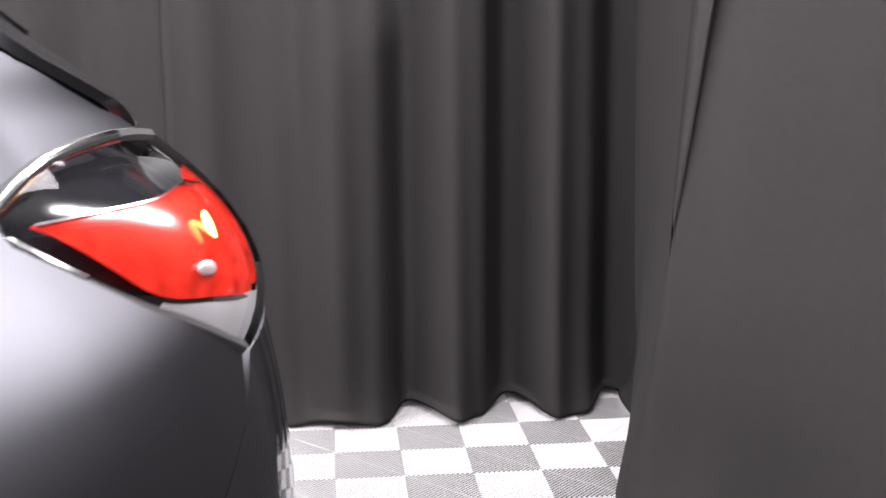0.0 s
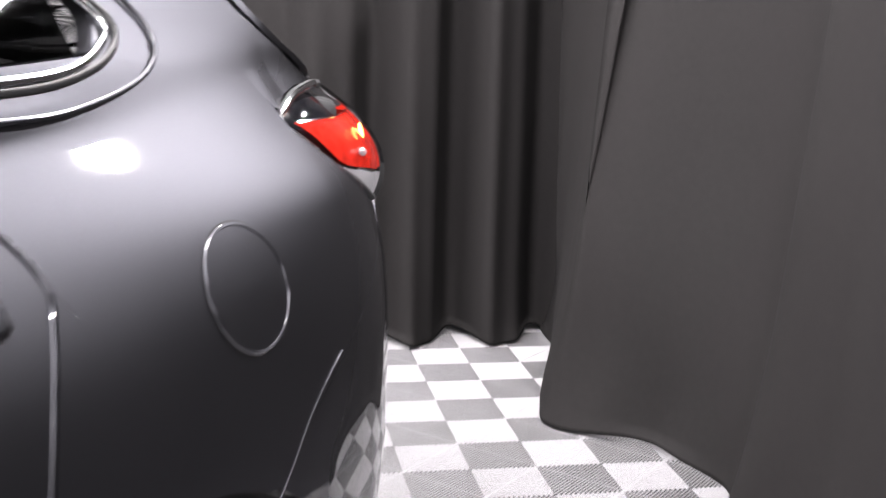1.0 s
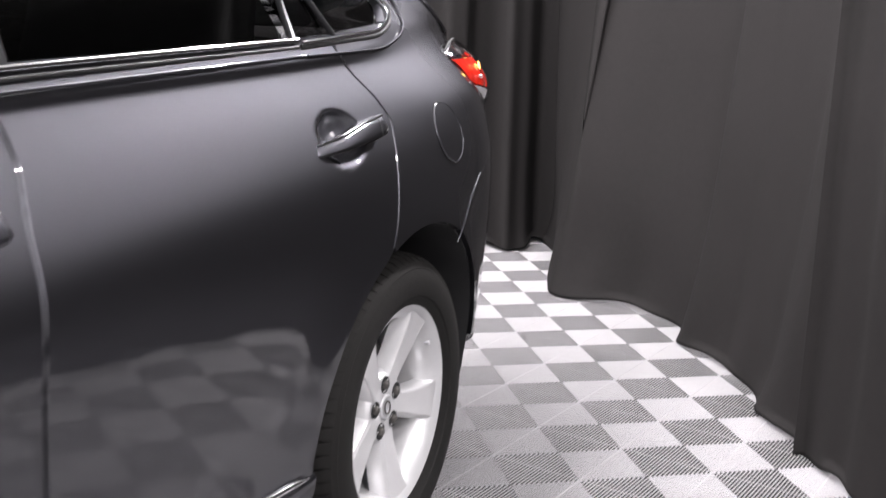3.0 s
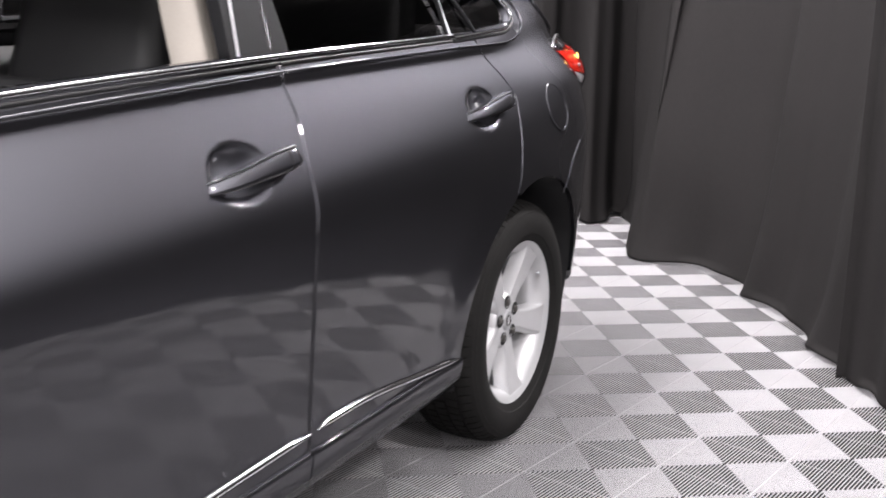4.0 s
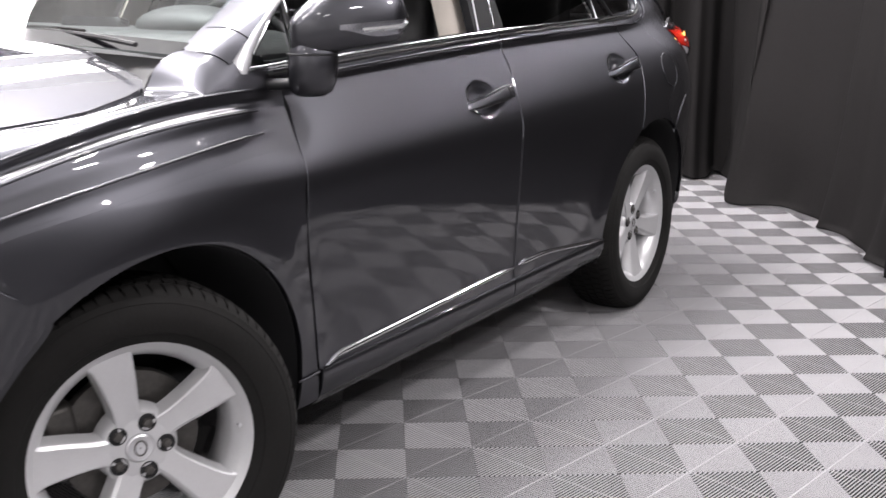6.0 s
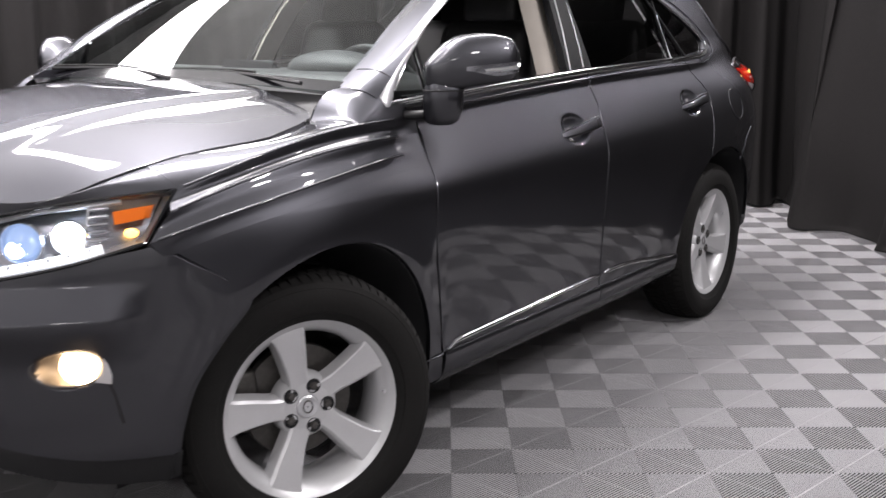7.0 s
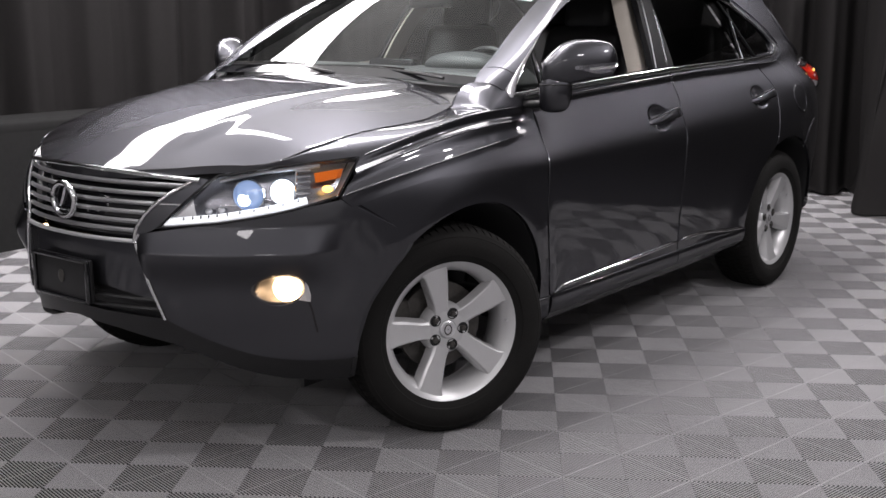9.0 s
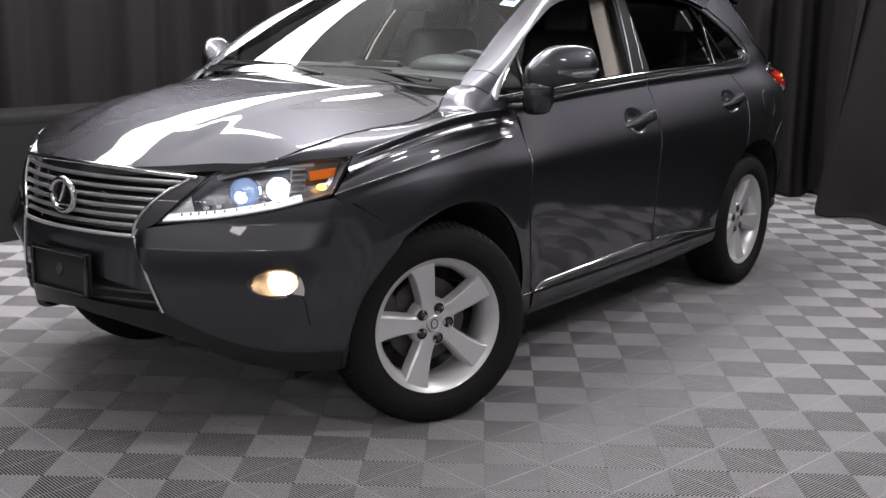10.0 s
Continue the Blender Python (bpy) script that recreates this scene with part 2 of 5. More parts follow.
# ---------------------------------------------------------------- building helpers
def mesh_of(name, verts, faces, mat, flat=False):
    me = bpy.data.meshes.new(name)
    me.from_pydata([tuple(v) for v in verts], [], faces)
    me.update()
    if not flat:
        me.shade_smooth()
    me.materials.append(mat)
    return me


def part(name, me, parent=None, label=""):
    ob = new(name, me)
    if parent is not None:
        ob.parent = parent
    return tagged(ob, label)


def bm_mesh(name, bm, mat, sharp=35):
    me = bpy.data.meshes.new(name)
    bmesh.ops.recalc_face_normals(bm, faces=bm.faces)
    for f in bm.faces:
        f.smooth = True
    for e in bm.edges:
        if len(e.link_faces) == 2 and e.calc_face_angle(0) > radians(sharp):
            e.smooth = False
    bm.to_mesh(me)
    bm.free()
    me.materials.append(mat)
    return me


def sheet(name, grid, mat, skirt=None, closed=False, flip=False):
    """A mesh from rows of points, with a rim turned in by the vector skirt."""
    bm = bmesh.new()
    vs = [[bm.verts.new(p) for p in row] for row in grid]
    n, m = len(vs), len(vs[0])
    for i in range(n - 1):
        for j in range(m if closed else m - 1):
            q = (vs[i][j], vs[i + 1][j], vs[i + 1][(j + 1) % m], vs[i][(j + 1) % m])
            try:
                bm.faces.new(q if flip else q[::-1])
            except ValueError:
                pass
    if skirt is not None:
        rim = [e for e in bm.edges if len(e.link_faces) == 1]
        for e in rim:
            e.smooth = False
        made = bmesh.ops.extrude_edge_only(bm, edges=rim)
        moved = [g for g in made["geom"] if isinstance(g, bmesh.types.BMVert)]
        bmesh.ops.translate(bm, verts=moved, vec=skirt)
    me = bpy.data.meshes.new(name)
    for f in bm.faces:
        f.smooth = True
    bmesh.ops.remove_doubles(bm, verts=bm.verts, dist=1e-6)
    bm.to_mesh(me)
    bm.free()
    me.materials.append(mat)
    return me


def spread(knots, k):
    """Points along straight runs between knots, k to a run."""
    out = []
    for a, b in zip(knots[:-1], knots[1:]):
        for i in range(k):
            t = i / k
            out.append(tuple(p + (q - p) * t for p, q in zip(a, b)))
    out.append(tuple(knots[-1]))
    return out


def spline(knots, k):
    """A smooth line through knots, k points to a run."""
    out = []
    P = [knots[0], *knots, knots[-1]]
    for i in range(len(knots) - 1):
        for s in range(k):
            t = s / k
            row = []
            for d in range(len(knots[0])):
                p0, p1, p2, p3 = (P[i + q][d] for q in range(4))
                row.append(0.5 * (2 * p1 + (p2 - p0) * t + (2 * p0 - 5 * p1 + 4 * p2 - p3) * t * t + (3 * p1 - p0 - 3 * p2 + p3) * t ** 3))
            out.append(tuple(row))
    out.append(tuple(knots[-1]))
    return out


def between(a, b, m):
    """Rows of points from the line a to the line b."""
    return [[tuple(p + (q - p) * j / m for p, q in zip(u, v)) for j in range(m + 1)] for u, v in zip(a, b)]


def on_side(grid, out=0.0, sign=1, fn=half):
    return [[(x, sign * (fn(x, z) + out), z) for x, z in row] for row in grid]


def on_nose(grid, out=0.0, sign=1):
    rows = []
    for row in grid:
        r = []
        for a, z in row:
            x, y, h = nose(a, z)
            k = math.radians(a)
            r.append((x + out * math.sin(k), sign * (y + out * math.cos(k)), h))
        rows.append(r)
    return rows


def tube(name, path, radius, mat, sides=8, flat=1.0):
    """A rod along a path; flat squeezes it sideways."""
    rows = []
    for i, p in enumerate(path):
        a, b = Vector(path[max(i - 1, 0)]), Vector(path[min(i + 1, len(path) - 1)])
        d = (b - a).normalized()
        u = d.cross(Vector((0, 0, 1)))
        if u.length < 1e-3:
            u = Vector((1, 0, 0))
        u.normalize()
        w = u.cross(d)
        rows.append([tuple(Vector(p) + radius * (flat * math.cos(k * 2 * math.pi / sides) * u + math.sin(k * 2 * math.pi / sides) * w)) for k in range(sides)])
    bm = bmesh.new()
    vs = [[bm.verts.new(p) for p in row] for row in rows]
    for i in range(len(vs) - 1):
        for j in range(sides):
            bm.faces.new((vs[i][j], vs[i][(j + 1) % sides], vs[i + 1][(j + 1) % sides], vs[i + 1][j]))
    bm.faces.new(vs[0][::-1])
    bm.faces.new(vs[-1])
    return bm_mesh(name, bm, mat, 50)


def lathe(name, profile, mat, seg=48, sharp=40):
    """Turn (radius, y) pairs round the y axis."""
    bm = bmesh.new()
    rows = [[bm.verts.new((r * math.cos(2 * math.pi * k / seg), y, r * math.sin(2 * math.pi * k / seg))) for k in range(seg)] for r, y in profile]
    for a, b in zip(rows[:-1], rows[1:]):
        for k in range(seg):
            bm.faces.new((a[k], b[k], b[(k + 1) % seg], a[(k + 1) % seg]))
    return bm_mesh(name, bm, mat, sharp)


def box(name, size, mat, bevel=0.01, seg=3, taper=None):
    bm = bmesh.new()
    bmesh.ops.create_cube(bm, size=1)
    bmesh.ops.scale(bm, vec=size, verts=bm.verts)
    if taper:
        for v in bm.verts:
            if v.co.z > 0:
                v.co.x *= taper[0]
                v.co.y *= taper[1]
    bmesh.ops.bevel(bm, geom=bm.edges, offset=bevel, segments=seg, affect="EDGES", profile=0.5)
    return bm_mesh(name, bm, mat, 40)


def ball(name, size, mat, u=20, v=12):
    bm = bmesh.new()
    bmesh.ops.create_uvsphere(bm, u_segments=u, v_segments=v, radius=1)
    bmesh.ops.scale(bm, vec=size, verts=bm.verts)
    return bm_mesh(name, bm, mat, 60)


def facing(me, way):
    """Turn an open sheet so that its faces look along way."""
    me.update()
    total = Vector((0, 0, 0))
    for p in me.polygons:
        total += p.normal * p.area
    if total.dot(Vector(way)) < 0:
        me.flip_normals()
    return me


def place(ob, m):
    ob.matrix_basis = m
    return ob


# ---------------------------------------------------------------- hall: floor, ceiling, curtains
TILE_SIZE, TILE_TURN = 0.2, radians(124.5)
TILE_FROM = Vector((-2.7917, 1.0779, 0))
ACROSS = Vector((math.cos(TILE_TURN), math.sin(TILE_TURN), 0))
DOWN = Vector((math.sin(TILE_TURN), -math.cos(TILE_TURN), 0))

bm = bmesh.new()
bmesh.ops.create_grid(bm, x_segments=1, y_segments=1, size=9)
floor = tagged(new("floor", bm_mesh("floor", bm, SUBFLOOR)), "light grey ribbed plastic tile floor of a studio", "floor", kind="structure")
place(floor, pose(-1, 0, -0.022))

CURTAIN_TOP = 3.1


def curtain(line, folds, depth, seed, mat, hem=0.0, top=CURTAIN_TOP, k=24, label="", category="curtain", wave=1.0, loose=0.0, lean=0.0):
    """A hanging cloth along a plan line, gathered in folds that open towards the floor."""
    rnd = random.Random(seed)
    pts = spline(line, k)
    acc, total = [0.0], 0.0
    for a, b in zip(pts[:-1], pts[1:]):
        total += math.dist(a, b)
        acc.append(total)
    ph = [rnd.uniform(0, 6.28) for _ in range(6)]
    n = max(int(total / 0.018), 40)
    plan = []
    for i in range(n + 1):
        s = total * i / n
        j = min(int(np.searchsorted(acc, s)), len(pts) - 1)
        a, b = Vector(pts[max(j - 1, 0)]), Vector(pts[j])
        f = (s - acc[max(j - 1, 0)]) / max(acc[j] - acc[max(j - 1, 0)], 1e-6)
        d = (b - a).normalized()
        plan.append((s, a.lerp(b, min(max(f, 0), 1)), Vector((d.y, -d.x))))
    rows = []
    for z in [0.006, 0.02, 0.04, 0.07, 0.10, 0.14, 0.18, 0.24, 0.30, 0.37, 0.45, 0.55, 0.7, 0.85, 1.0, 1.25, 1.5, 1.8, top]:
        t = z / top
        row = []
        for s, p, nrm in plan:
            w = 2 * math.pi * s / folds
            d = math.sin(w * wave + 0.8 * math.sin(w * 0.31 + ph[0]) + 0.35 * t * math.sin(w * 0.17 + ph[1]))
            d = math.copysign(abs(d) ** 0.8, d) + 0.35 * math.sin(2.3 * w + ph[2] + 0.9 * t) * (1 - 0.4 * t)
            amp = depth * (1.0 - 0.35 * t) * (0.75 + 0.4 * math.sin(w * 0.23 + ph[3]))
            drape = hem * math.exp(-z / 0.10) * (0.6 + 0.4 * math.sin(w * 1.7 + ph[4]))
            wr = 0.006 * math.sin(9 * z + 5 * s + ph[5]) * math.exp(-z / 0.5)
            wr += loose * (0.055 * math.sin(2.6 * s + 1.1 * z + ph[1]) * t ** 0.5 + 0.022 * math.sin(7.0 * s + 4.0 * z + ph[2]) * math.exp(-z / 0.45) + 0.012 * math.sin(17.0 * s - 9.0 * z + ph[3]) * math.exp(-z / 0.16) + 0.03 * math.exp(-z / 0.12) * (0.5 + 0.5 * math.sin(5.0 * s + ph[4])))
            q = p + nrm * (amp * d + drape + wr - lean * z * smooth(0.3, 1.3, s))
            zz = z + (0.012 * (1 + math.sin(1.3 * w + ph[4])) if z < 0.03 else 0)
            row.append((q.x, q.y, zz))
        rows.append(row)
    ob = new("curtain", sheet("curtain", rows, mat))
    mod = ob.modifiers.new("thickness", "SOLIDIFY")
    mod.thickness = 0.004
    return tagged(ob, label, category)


# ---------------------------------------------------------------- the car
car = tagged(new("car"), "dark grey metallic sport utility car with lit headlights", "car")


def arch(cx, deg, r=0.442, cz=0.37):
    return (cx + r * math.cos(radians(deg)), cz + r * math.sin(radians(deg)))


def both(name, grid_fn, mat, sides=(1, -1), label="", skirt=0.022, parent=None):
    """The same panel on the left (1) and the right (-1) of the car."""
    made = []
    for s in sides:
        made.append(part(name, sheet(name, grid_fn(s), mat, Vector((0, -skirt * s, 0)), flip=s < 0), parent or car, label))
    return made


# doors and wings
EDGE_A = [(-0.520, 0.385), (-0.508, 0.42), (-0.458, 0.68), (-0.445, 0.83), (-0.467, 0.951), (-0.513, 1.061), (-0.485, 1.160)]
EDGE_B = [(-1.582, 0.385), (-1.580, 0.44), (-1.562, 0.70), (-1.560, 0.83), (-1.582, 0.982), (-1.619, 1.093), (-1.614, 1.203)]
EDGE_C = [(-2.302, 0.385), (-2.304, 0.42), (-2.325, 0.521), (-2.400, 0.654), (-2.486, 0.732), (-2.560, 0.779), (-2.590, 0.83), (-2.630, 0.941), (-2.660, 1.007), (-2.674, 1.048), (-2.653, 1.093), (-2.609, 1.142), (-2.545, 1.222)]


def shift(knots, d):
    return [(x + d, z) for x, z in knots]


A, B = spline(EDGE_A, 20), spline(EDGE_B, 20)
fine = spline(EDGE_C, 20)
C = [(float(np.interp(0.385 + (z - 0.385) * 1.0232, [p[1] for p in fine], [p[0] for p in fine])), 0.385 + (z - 0.385) * 1.0232) for x, z in B]
front_doors = both("front_door", lambda s: on_side(between(shift(B, 0.003), shift(A, -0.003), 150), 0, s), PAINT)
rear_doors = both("rear_door", lambda s: on_side(between(shift(C, 0.003), shift(B, -0.003), 130), 0, s), PAINT)

for door, line, d in ((front_doors, A, -0.0035), (front_doors, B, 0.0035), (rear_doors, B, -0.0035), (rear_doors, C, 0.0035)):
    for s in (1, -1):
        part("door_edge", tube("door_edge", [(x + d, s * (half(x + d, z) + 0.0004), z) for x, z in line if line is not C or z > 0.79], 0.0020, PAINT, 6), door[0 if s > 0 else 1])

W_OUT = [(-0.524, 0.300), (-0.505, 0.41), (-0.452, 0.68), (-0.440, 0.86), (-0.476, 0.972), (-0.29, 0.970), (-0.16, 0.961), (-0.03, 0.950),
         (0.12, 0.930), (0.26, 0.908), (0.36, 0.885), (0.447, 0.855), (0.338, 0.775), (0.297, 0.716)]


def arc_line(cx, degs, k, r=0.442):
    return [arch(cx, a, r) for (a,) in spread([(d,) for d in degs], k)]


W_DEG = (189, 178, 152, 138, 126, 117, 106, 93, 81, 69, 64, 58, 54, 50.5)
front_wings = both("front_wing", lambda s: on_side(between(spread(W_OUT, 10), arc_line(0, W_DEG, 10), 40), 0, s), PAINT)

def ribbon_pair(outer, inner):
    """Two lines with as many points each, the second spread evenly."""
    n = len(outer)
    src, out = inner, []
    for i in range(n):
        f = i / (n - 1) * (len(src) - 1)
        k = min(int(f), len(src) - 2)
        out.append(tuple(p + (q - p) * (f - k) for p, q in zip(src[k], src[k + 1])))
    return outer, out


seam = [p for p in shift(C, -0.003) if p[1] > 0.788]
cut = sum(p[1] <= 1.045 for p in seam)
Q1 = (seam, [arch(-2.74, d) for d in list(np.linspace(68.5, 92, cut)) + list(np.linspace(92, 112, len(seam) - cut + 1))[1:]])
Q2 = ribbon_pair(spread([(-2.548, 1.222), (-2.65, 1.232), (-2.86, 1.245), (-3.00, 1.230), (-3.165, 1.212), (-3.190, 1.172), (-3.197, 1.142), (-3.283, 1.086), (-3.395, 1.027)], 10),
                 [arch(-2.74, d) for d in np.linspace(112, 116, 14)] + spread([(-2.950, 0.765), (-3.08, 0.838), (-3.24, 0.918), (-3.37, 0.985)], 8))
Q_OUT, Q_IN = Q1[0] + Q2[0][1:], Q1[1] + Q2[1][1:]
both("rear_wing", lambda s: on_side(between(Q_OUT, Q_IN, 40), 0, s, flank), PAINT)

# rear bumper


def bumper_rows(s):
    left = spread([arch(-2.74, d) for d in (118, 124, 132, 142, 152, 162, 172)], 6)
    rows, lift = [], []
    for i, (x0, z0) in enumerate(left):
        t = i / (len(left) - 1)
        ztop = 0.99 + (0.30 - 0.99) * t
        row = []
        for j in range(31):
            u = j / 30
            z = z0 + (ztop - z0) * smooth(0, 1, min(u * 1.8, 1))
            xe = TAIL(z) + 0.02
            x = x0 + (xe - x0) * (1 - (1 - u) ** 1.25)
            if i == 0:
                lift.append(float(np.interp(-x, [2.945, 3.08, 3.24, 3.37, 3.41, 3.9], [0.765, 0.836, 0.916, 0.983, 1.02, 1.02])) - z)
            z += lift[j] * max(1 - 2.2 * t, 0)
            row.append((x, s * half(x, z), z))
        y_end = row[-1][1]
        for j in range(1, 11):
            row.append((row[30][0] - 0.015 * math.sin(j / 10 * 1.57), y_end * (1 - j / 10), row[30][2]))
        rows.append(row[::-1])
    return rows


both("rear_bumper", bumper_rows, PAINT)

# sills, door mouldings and bright strips
for name, ed0, ed1 in (("door_moulding", (-0.528, 0.27), (-1.583, 0.27)), ("door_moulding", (-1.589, 0.27), (-2.305, 0.27))):
    def mould(s, x0=ed0[0], x1=ed1[0]):
        rows = []
        for i in range(41):
            x = x0 + (x1 - x0) * i / 40
            rows.append([(x, s * (half(x, z) + o), z) for z, o in ((0.386, 0.0), (0.380, 0.005), (0.36, 0.006), (0.33, 0.004), (0.30, -0.002), (0.275, -0.022), (0.265, -0.05))][::-1])
        return rows[::-1]
    both(name, mould, PAINT, skirt=0.01)


def strip_rows(x0, x1, zf):
    def rows(s):
        out = []
        for i in range(41):
            t = i / 40
            x = x0 + (x1 - x0) * t
            z = zf(t)
            h = 0.0085 * min(1, 12 * t + 0.1, 12 * (1 - t) + 0.25)
            out.append([(x, s * (half(x, z + d * h) + o), z + d * h) for d, o in ((-1, 0.0), (-0.7, 0.009), (0, 0.012), (0.7, 0.009), (1, 0.0))])
        return out[::-1]
    return rows


both("bright_strip", strip_rows(-0.54, -1.572, lambda t: 0.390 + 0.012 * smooth(0, 0.06, t) + 0.026 * t), CHROME, label="chrome strip", skirt=0.004)
both("bright_strip", strip_rows(-1.60, -2.27, lambda t: 0.430 - 0.04 * smooth(0.2, 1.0, t)), CHROME, label="chrome strip", skirt=0.004)

for s in (1, -1):
    for xs in ((-0.535, -1.576), (-0.42, -0.512), (-1.60, -2.24)):
        part("moulding_edge", tube("moulding_edge", [(x, s * (half(x, 0.382) + 0.0055), 0.382) for x in np.linspace(*xs, 24)], 0.0032, PAINT, 8), car)

# fuel flap
flap = part("fuel_flap", sheet("fuel_flap", [[(x, half(x, z) + 0.0022, z) for x, z in ((-2.944 + r * 0.072 * math.cos(a), 0.996 + r * 0.069 * math.sin(a)) for a in [k * math.pi / 20 for k in range(40)])] for r in (0.0004, 0.3, 0.6, 0.8, 0.95, 1.0)], PAINT, Vector((0, -0.01, 0)), closed=True, flip=True), car)
part("flap_gap", sheet("flap_gap", [[(x, half(x, z) + 0.001, z) for x, z in ((-2.944 + r * math.cos(a), 0.996 + (r - 0.003) * math.sin(a)) for a in [k * math.pi / 20 for k in range(40)])] for r in (0.070, 0.0755)], DARKGAP, closed=True, flip=True), flap)
# seam between the rear bumper and the quarter panel
SEAM = spline([(-2.935, 0.735), (-2.965, 0.768), (-3.02, 0.812), (-3.08, 0.85), (-3.13, 0.876)], 16)
part("bumper_edge", tube("bumper_edge", [(x, half(x, z) + 0.0010, z) for x, z in SEAM], 0.0017, PAINT, 8), car, "rounded upper edge of the rear bumper")
part("flap_edge", tube("flap_edge", [(-2.944 + 0.0715 * math.cos(a), half(-2.944 + 0.0715 * math.cos(a), 0.996 + 0.0685 * math.sin(a)) + 0.0015, 0.996 + 0.0685 * math.sin(a)) for a in [k * math.pi / 24 for k in range(49)]], 0.0028, PAINT, 6), flap)

# dark inner body that closes the joints
inner = []
for i in range(61):
    x = -0.42 - 3.0 * i / 60
    inner.append([(x, s * (half(x, z) - 0.035), z) for s, z in ((1, 0.84), (1, 1.0), (1, 1.12), (1, 1.13))] + [(x, -(half(x, z) - 0.035), z) for z in (1.13, 1.12, 1.0, 0.84)])
part("inner_body", sheet("inner_body", [r for r in inner], DARKGAP), car)
for x0, x1 in ((-0.46, -2.29),):
    part("inner_sill", sheet("inner_sill", [[(x, s * (half(x, 0.6) - 0.05), z) for s, z in ((1, 0.9), (1, 0.3), (-1, 0.3), (-1, 0.9))] for x in (x0, -1.2, x1)], DARKGAP), car)
place(part("underbody", box("underbody", (3.9, 1.3, 0.12), DARKGAP, 0.03), car), pose(-1.4, 0, 0.34))

# wheel housings
for cx in (0.0, -2.74):
    for s in (1, -1):
        rows = []
        for k in range(25):
            a = radians(-12 + 204 * k / 24)
            rows.append([(cx + 0.438 * math.cos(a), s * (half(cx + 0.44 * math.cos(a), max(0.37 + 0.44 * math.sin(a), 0.3)) - d), 0.37 + 0.438 * math.sin(a)) for d in (0.012, 0.1, 0.2, 0.34)])
        housing = part("wheel_housing", sheet("wheel_housing", rows, DARKGAP, Vector((0, 0, 0.004))), car)
        part("housing_wall", mesh_of("housing_wall", [(cx + x, s * 0.56, z) for x, z in ((-0.45, 0.2), (0.45, 0.2), (0.45, 0.85), (-0.45, 0.85))], [(0, 1, 2, 3)], DARKGAP), housing)

# bonnet
BON_MID = curve([(-0.34, 1.195), (-0.1, 1.190), (0.2, 1.165), (0.45, 1.115), (0.65, 1.05), (0.8, 0.988), (0.90, 0.938)])
BON_FRONT = curve([(0, 0.888), (0.2, 0.862), (0.36, 0.80), (0.5, 0.70), (0.60, 0.625), (0.635, 0.580), (0.66, 0.525), (0.68, 0.42), (0.70, 0.32), (0.722, 0.20), (0.735, 0.10)])
BON_REAR = curve([(0, -0.30), (0.4, -0.27), (0.6, -0.225), (0.68, -0.19), (0.71, -0.14), (0.735, 0.02)])
BON_DROP = curve([(-0.34, 0.080), (-0.12, 0.112), (0.07, 0.122), (0.28, 0.119), (0.45, 0.123), (0.53, 0.126), (0.60, 0.150), (0.67, 0.180), (0.80, 0.185)])


def bonnet_z(x, y):
    q = abs(y) / 0.8
    z = BON_MID(x) - BON_DROP(x) * q ** 2.6
    yc = 0.46 - 0.16 * (x + 0.3)
    return z + 0.010 * smooth(yc + 0.035, yc - 0.035, abs(y)) * smooth(0.80, 0.6, x) - 0.004


rows = []
for i in range(81):
    y = -0.735 + 1.47 * i / 80
    f, r = BON_FRONT(abs(y)), BON_REAR(abs(y))
    rows.append([(r + (f - r) * t / 50, y, bonnet_z(r + (f - r) * t / 50, y)) for t in range(51)])
bonnet = part("bonnet", sheet("bonnet", rows, PAINT, Vector((0, 0, -0.025)), flip=True), car)
part("bonnet_underside", sheet("bonnet_underside", [[(x - 0.01, y, z - 0.035) for x, y, z in r[::5]] for r in rows[::4]], DARKGAP), bonnet)

# upper wing with its folds, rolled over to the bonnet edge
LAMP_REAR = curve([(0.80, 0.400), (0.872, 0.488), (0.93, 0.450), (0.985, 0.389), (1.12, 0.380)])
DOOR_FRONT = curve([(0.93, -0.458), (0.972, -0.476), (1.04, -0.508), (1.09, -0.512), (1.16, -0.480)])
EDGE_TOP = [(-0.485, 0.806, 1.142), (-0.385, 0.808, 1.156), (-0.335, 0.765, 1.182), (-0.295, 0.712, 1.190), (-0.215, 0.692, 1.150), (-0.185, 0.697, None), (-0.12, 0.718, None), (-0.04, 0.730, None), (0.06, 0.736, None), (0.15, 0.729, None), (0.26, 0.711, None), (0.34, 0.695, None), (0.403, 0.683, None)]
EDGE_TOP = [(x, y, bonnet_z(x, y) - 0.004 if z is None else z) for x, y, z in EDGE_TOP]
EDGE_Y, EDGE_Z = curve([(x, y) for x, y, z in EDGE_TOP]), curve([(x, z) for x, y, z in EDGE_TOP])


def fold_line(f, d, out, us):
    """A fold of the wing as an even line from the door to the lamp."""
    pts = []
    for u in us:
        x = -0.48 + 0.9 * u
        for _ in range(5):
            z = FOLDS[f](x) + d
            x = DOOR_FRONT(z) + (LAMP_REAR(z) - DOOR_FRONT(z)) * u
        pts.append((x, half(x, z) + out * smooth(0.02, 0.14, u), z))
    if not d:
        fits = [np.polyfit(us, [p[k] for p in pts], 4) for k in range(3)]
        pts = [tuple(float(np.polyval(c, u)) for c in fits) for u in us]
    return [Vector(p) for p in pts]


CREST = (0.013, 0.010, 0.007)


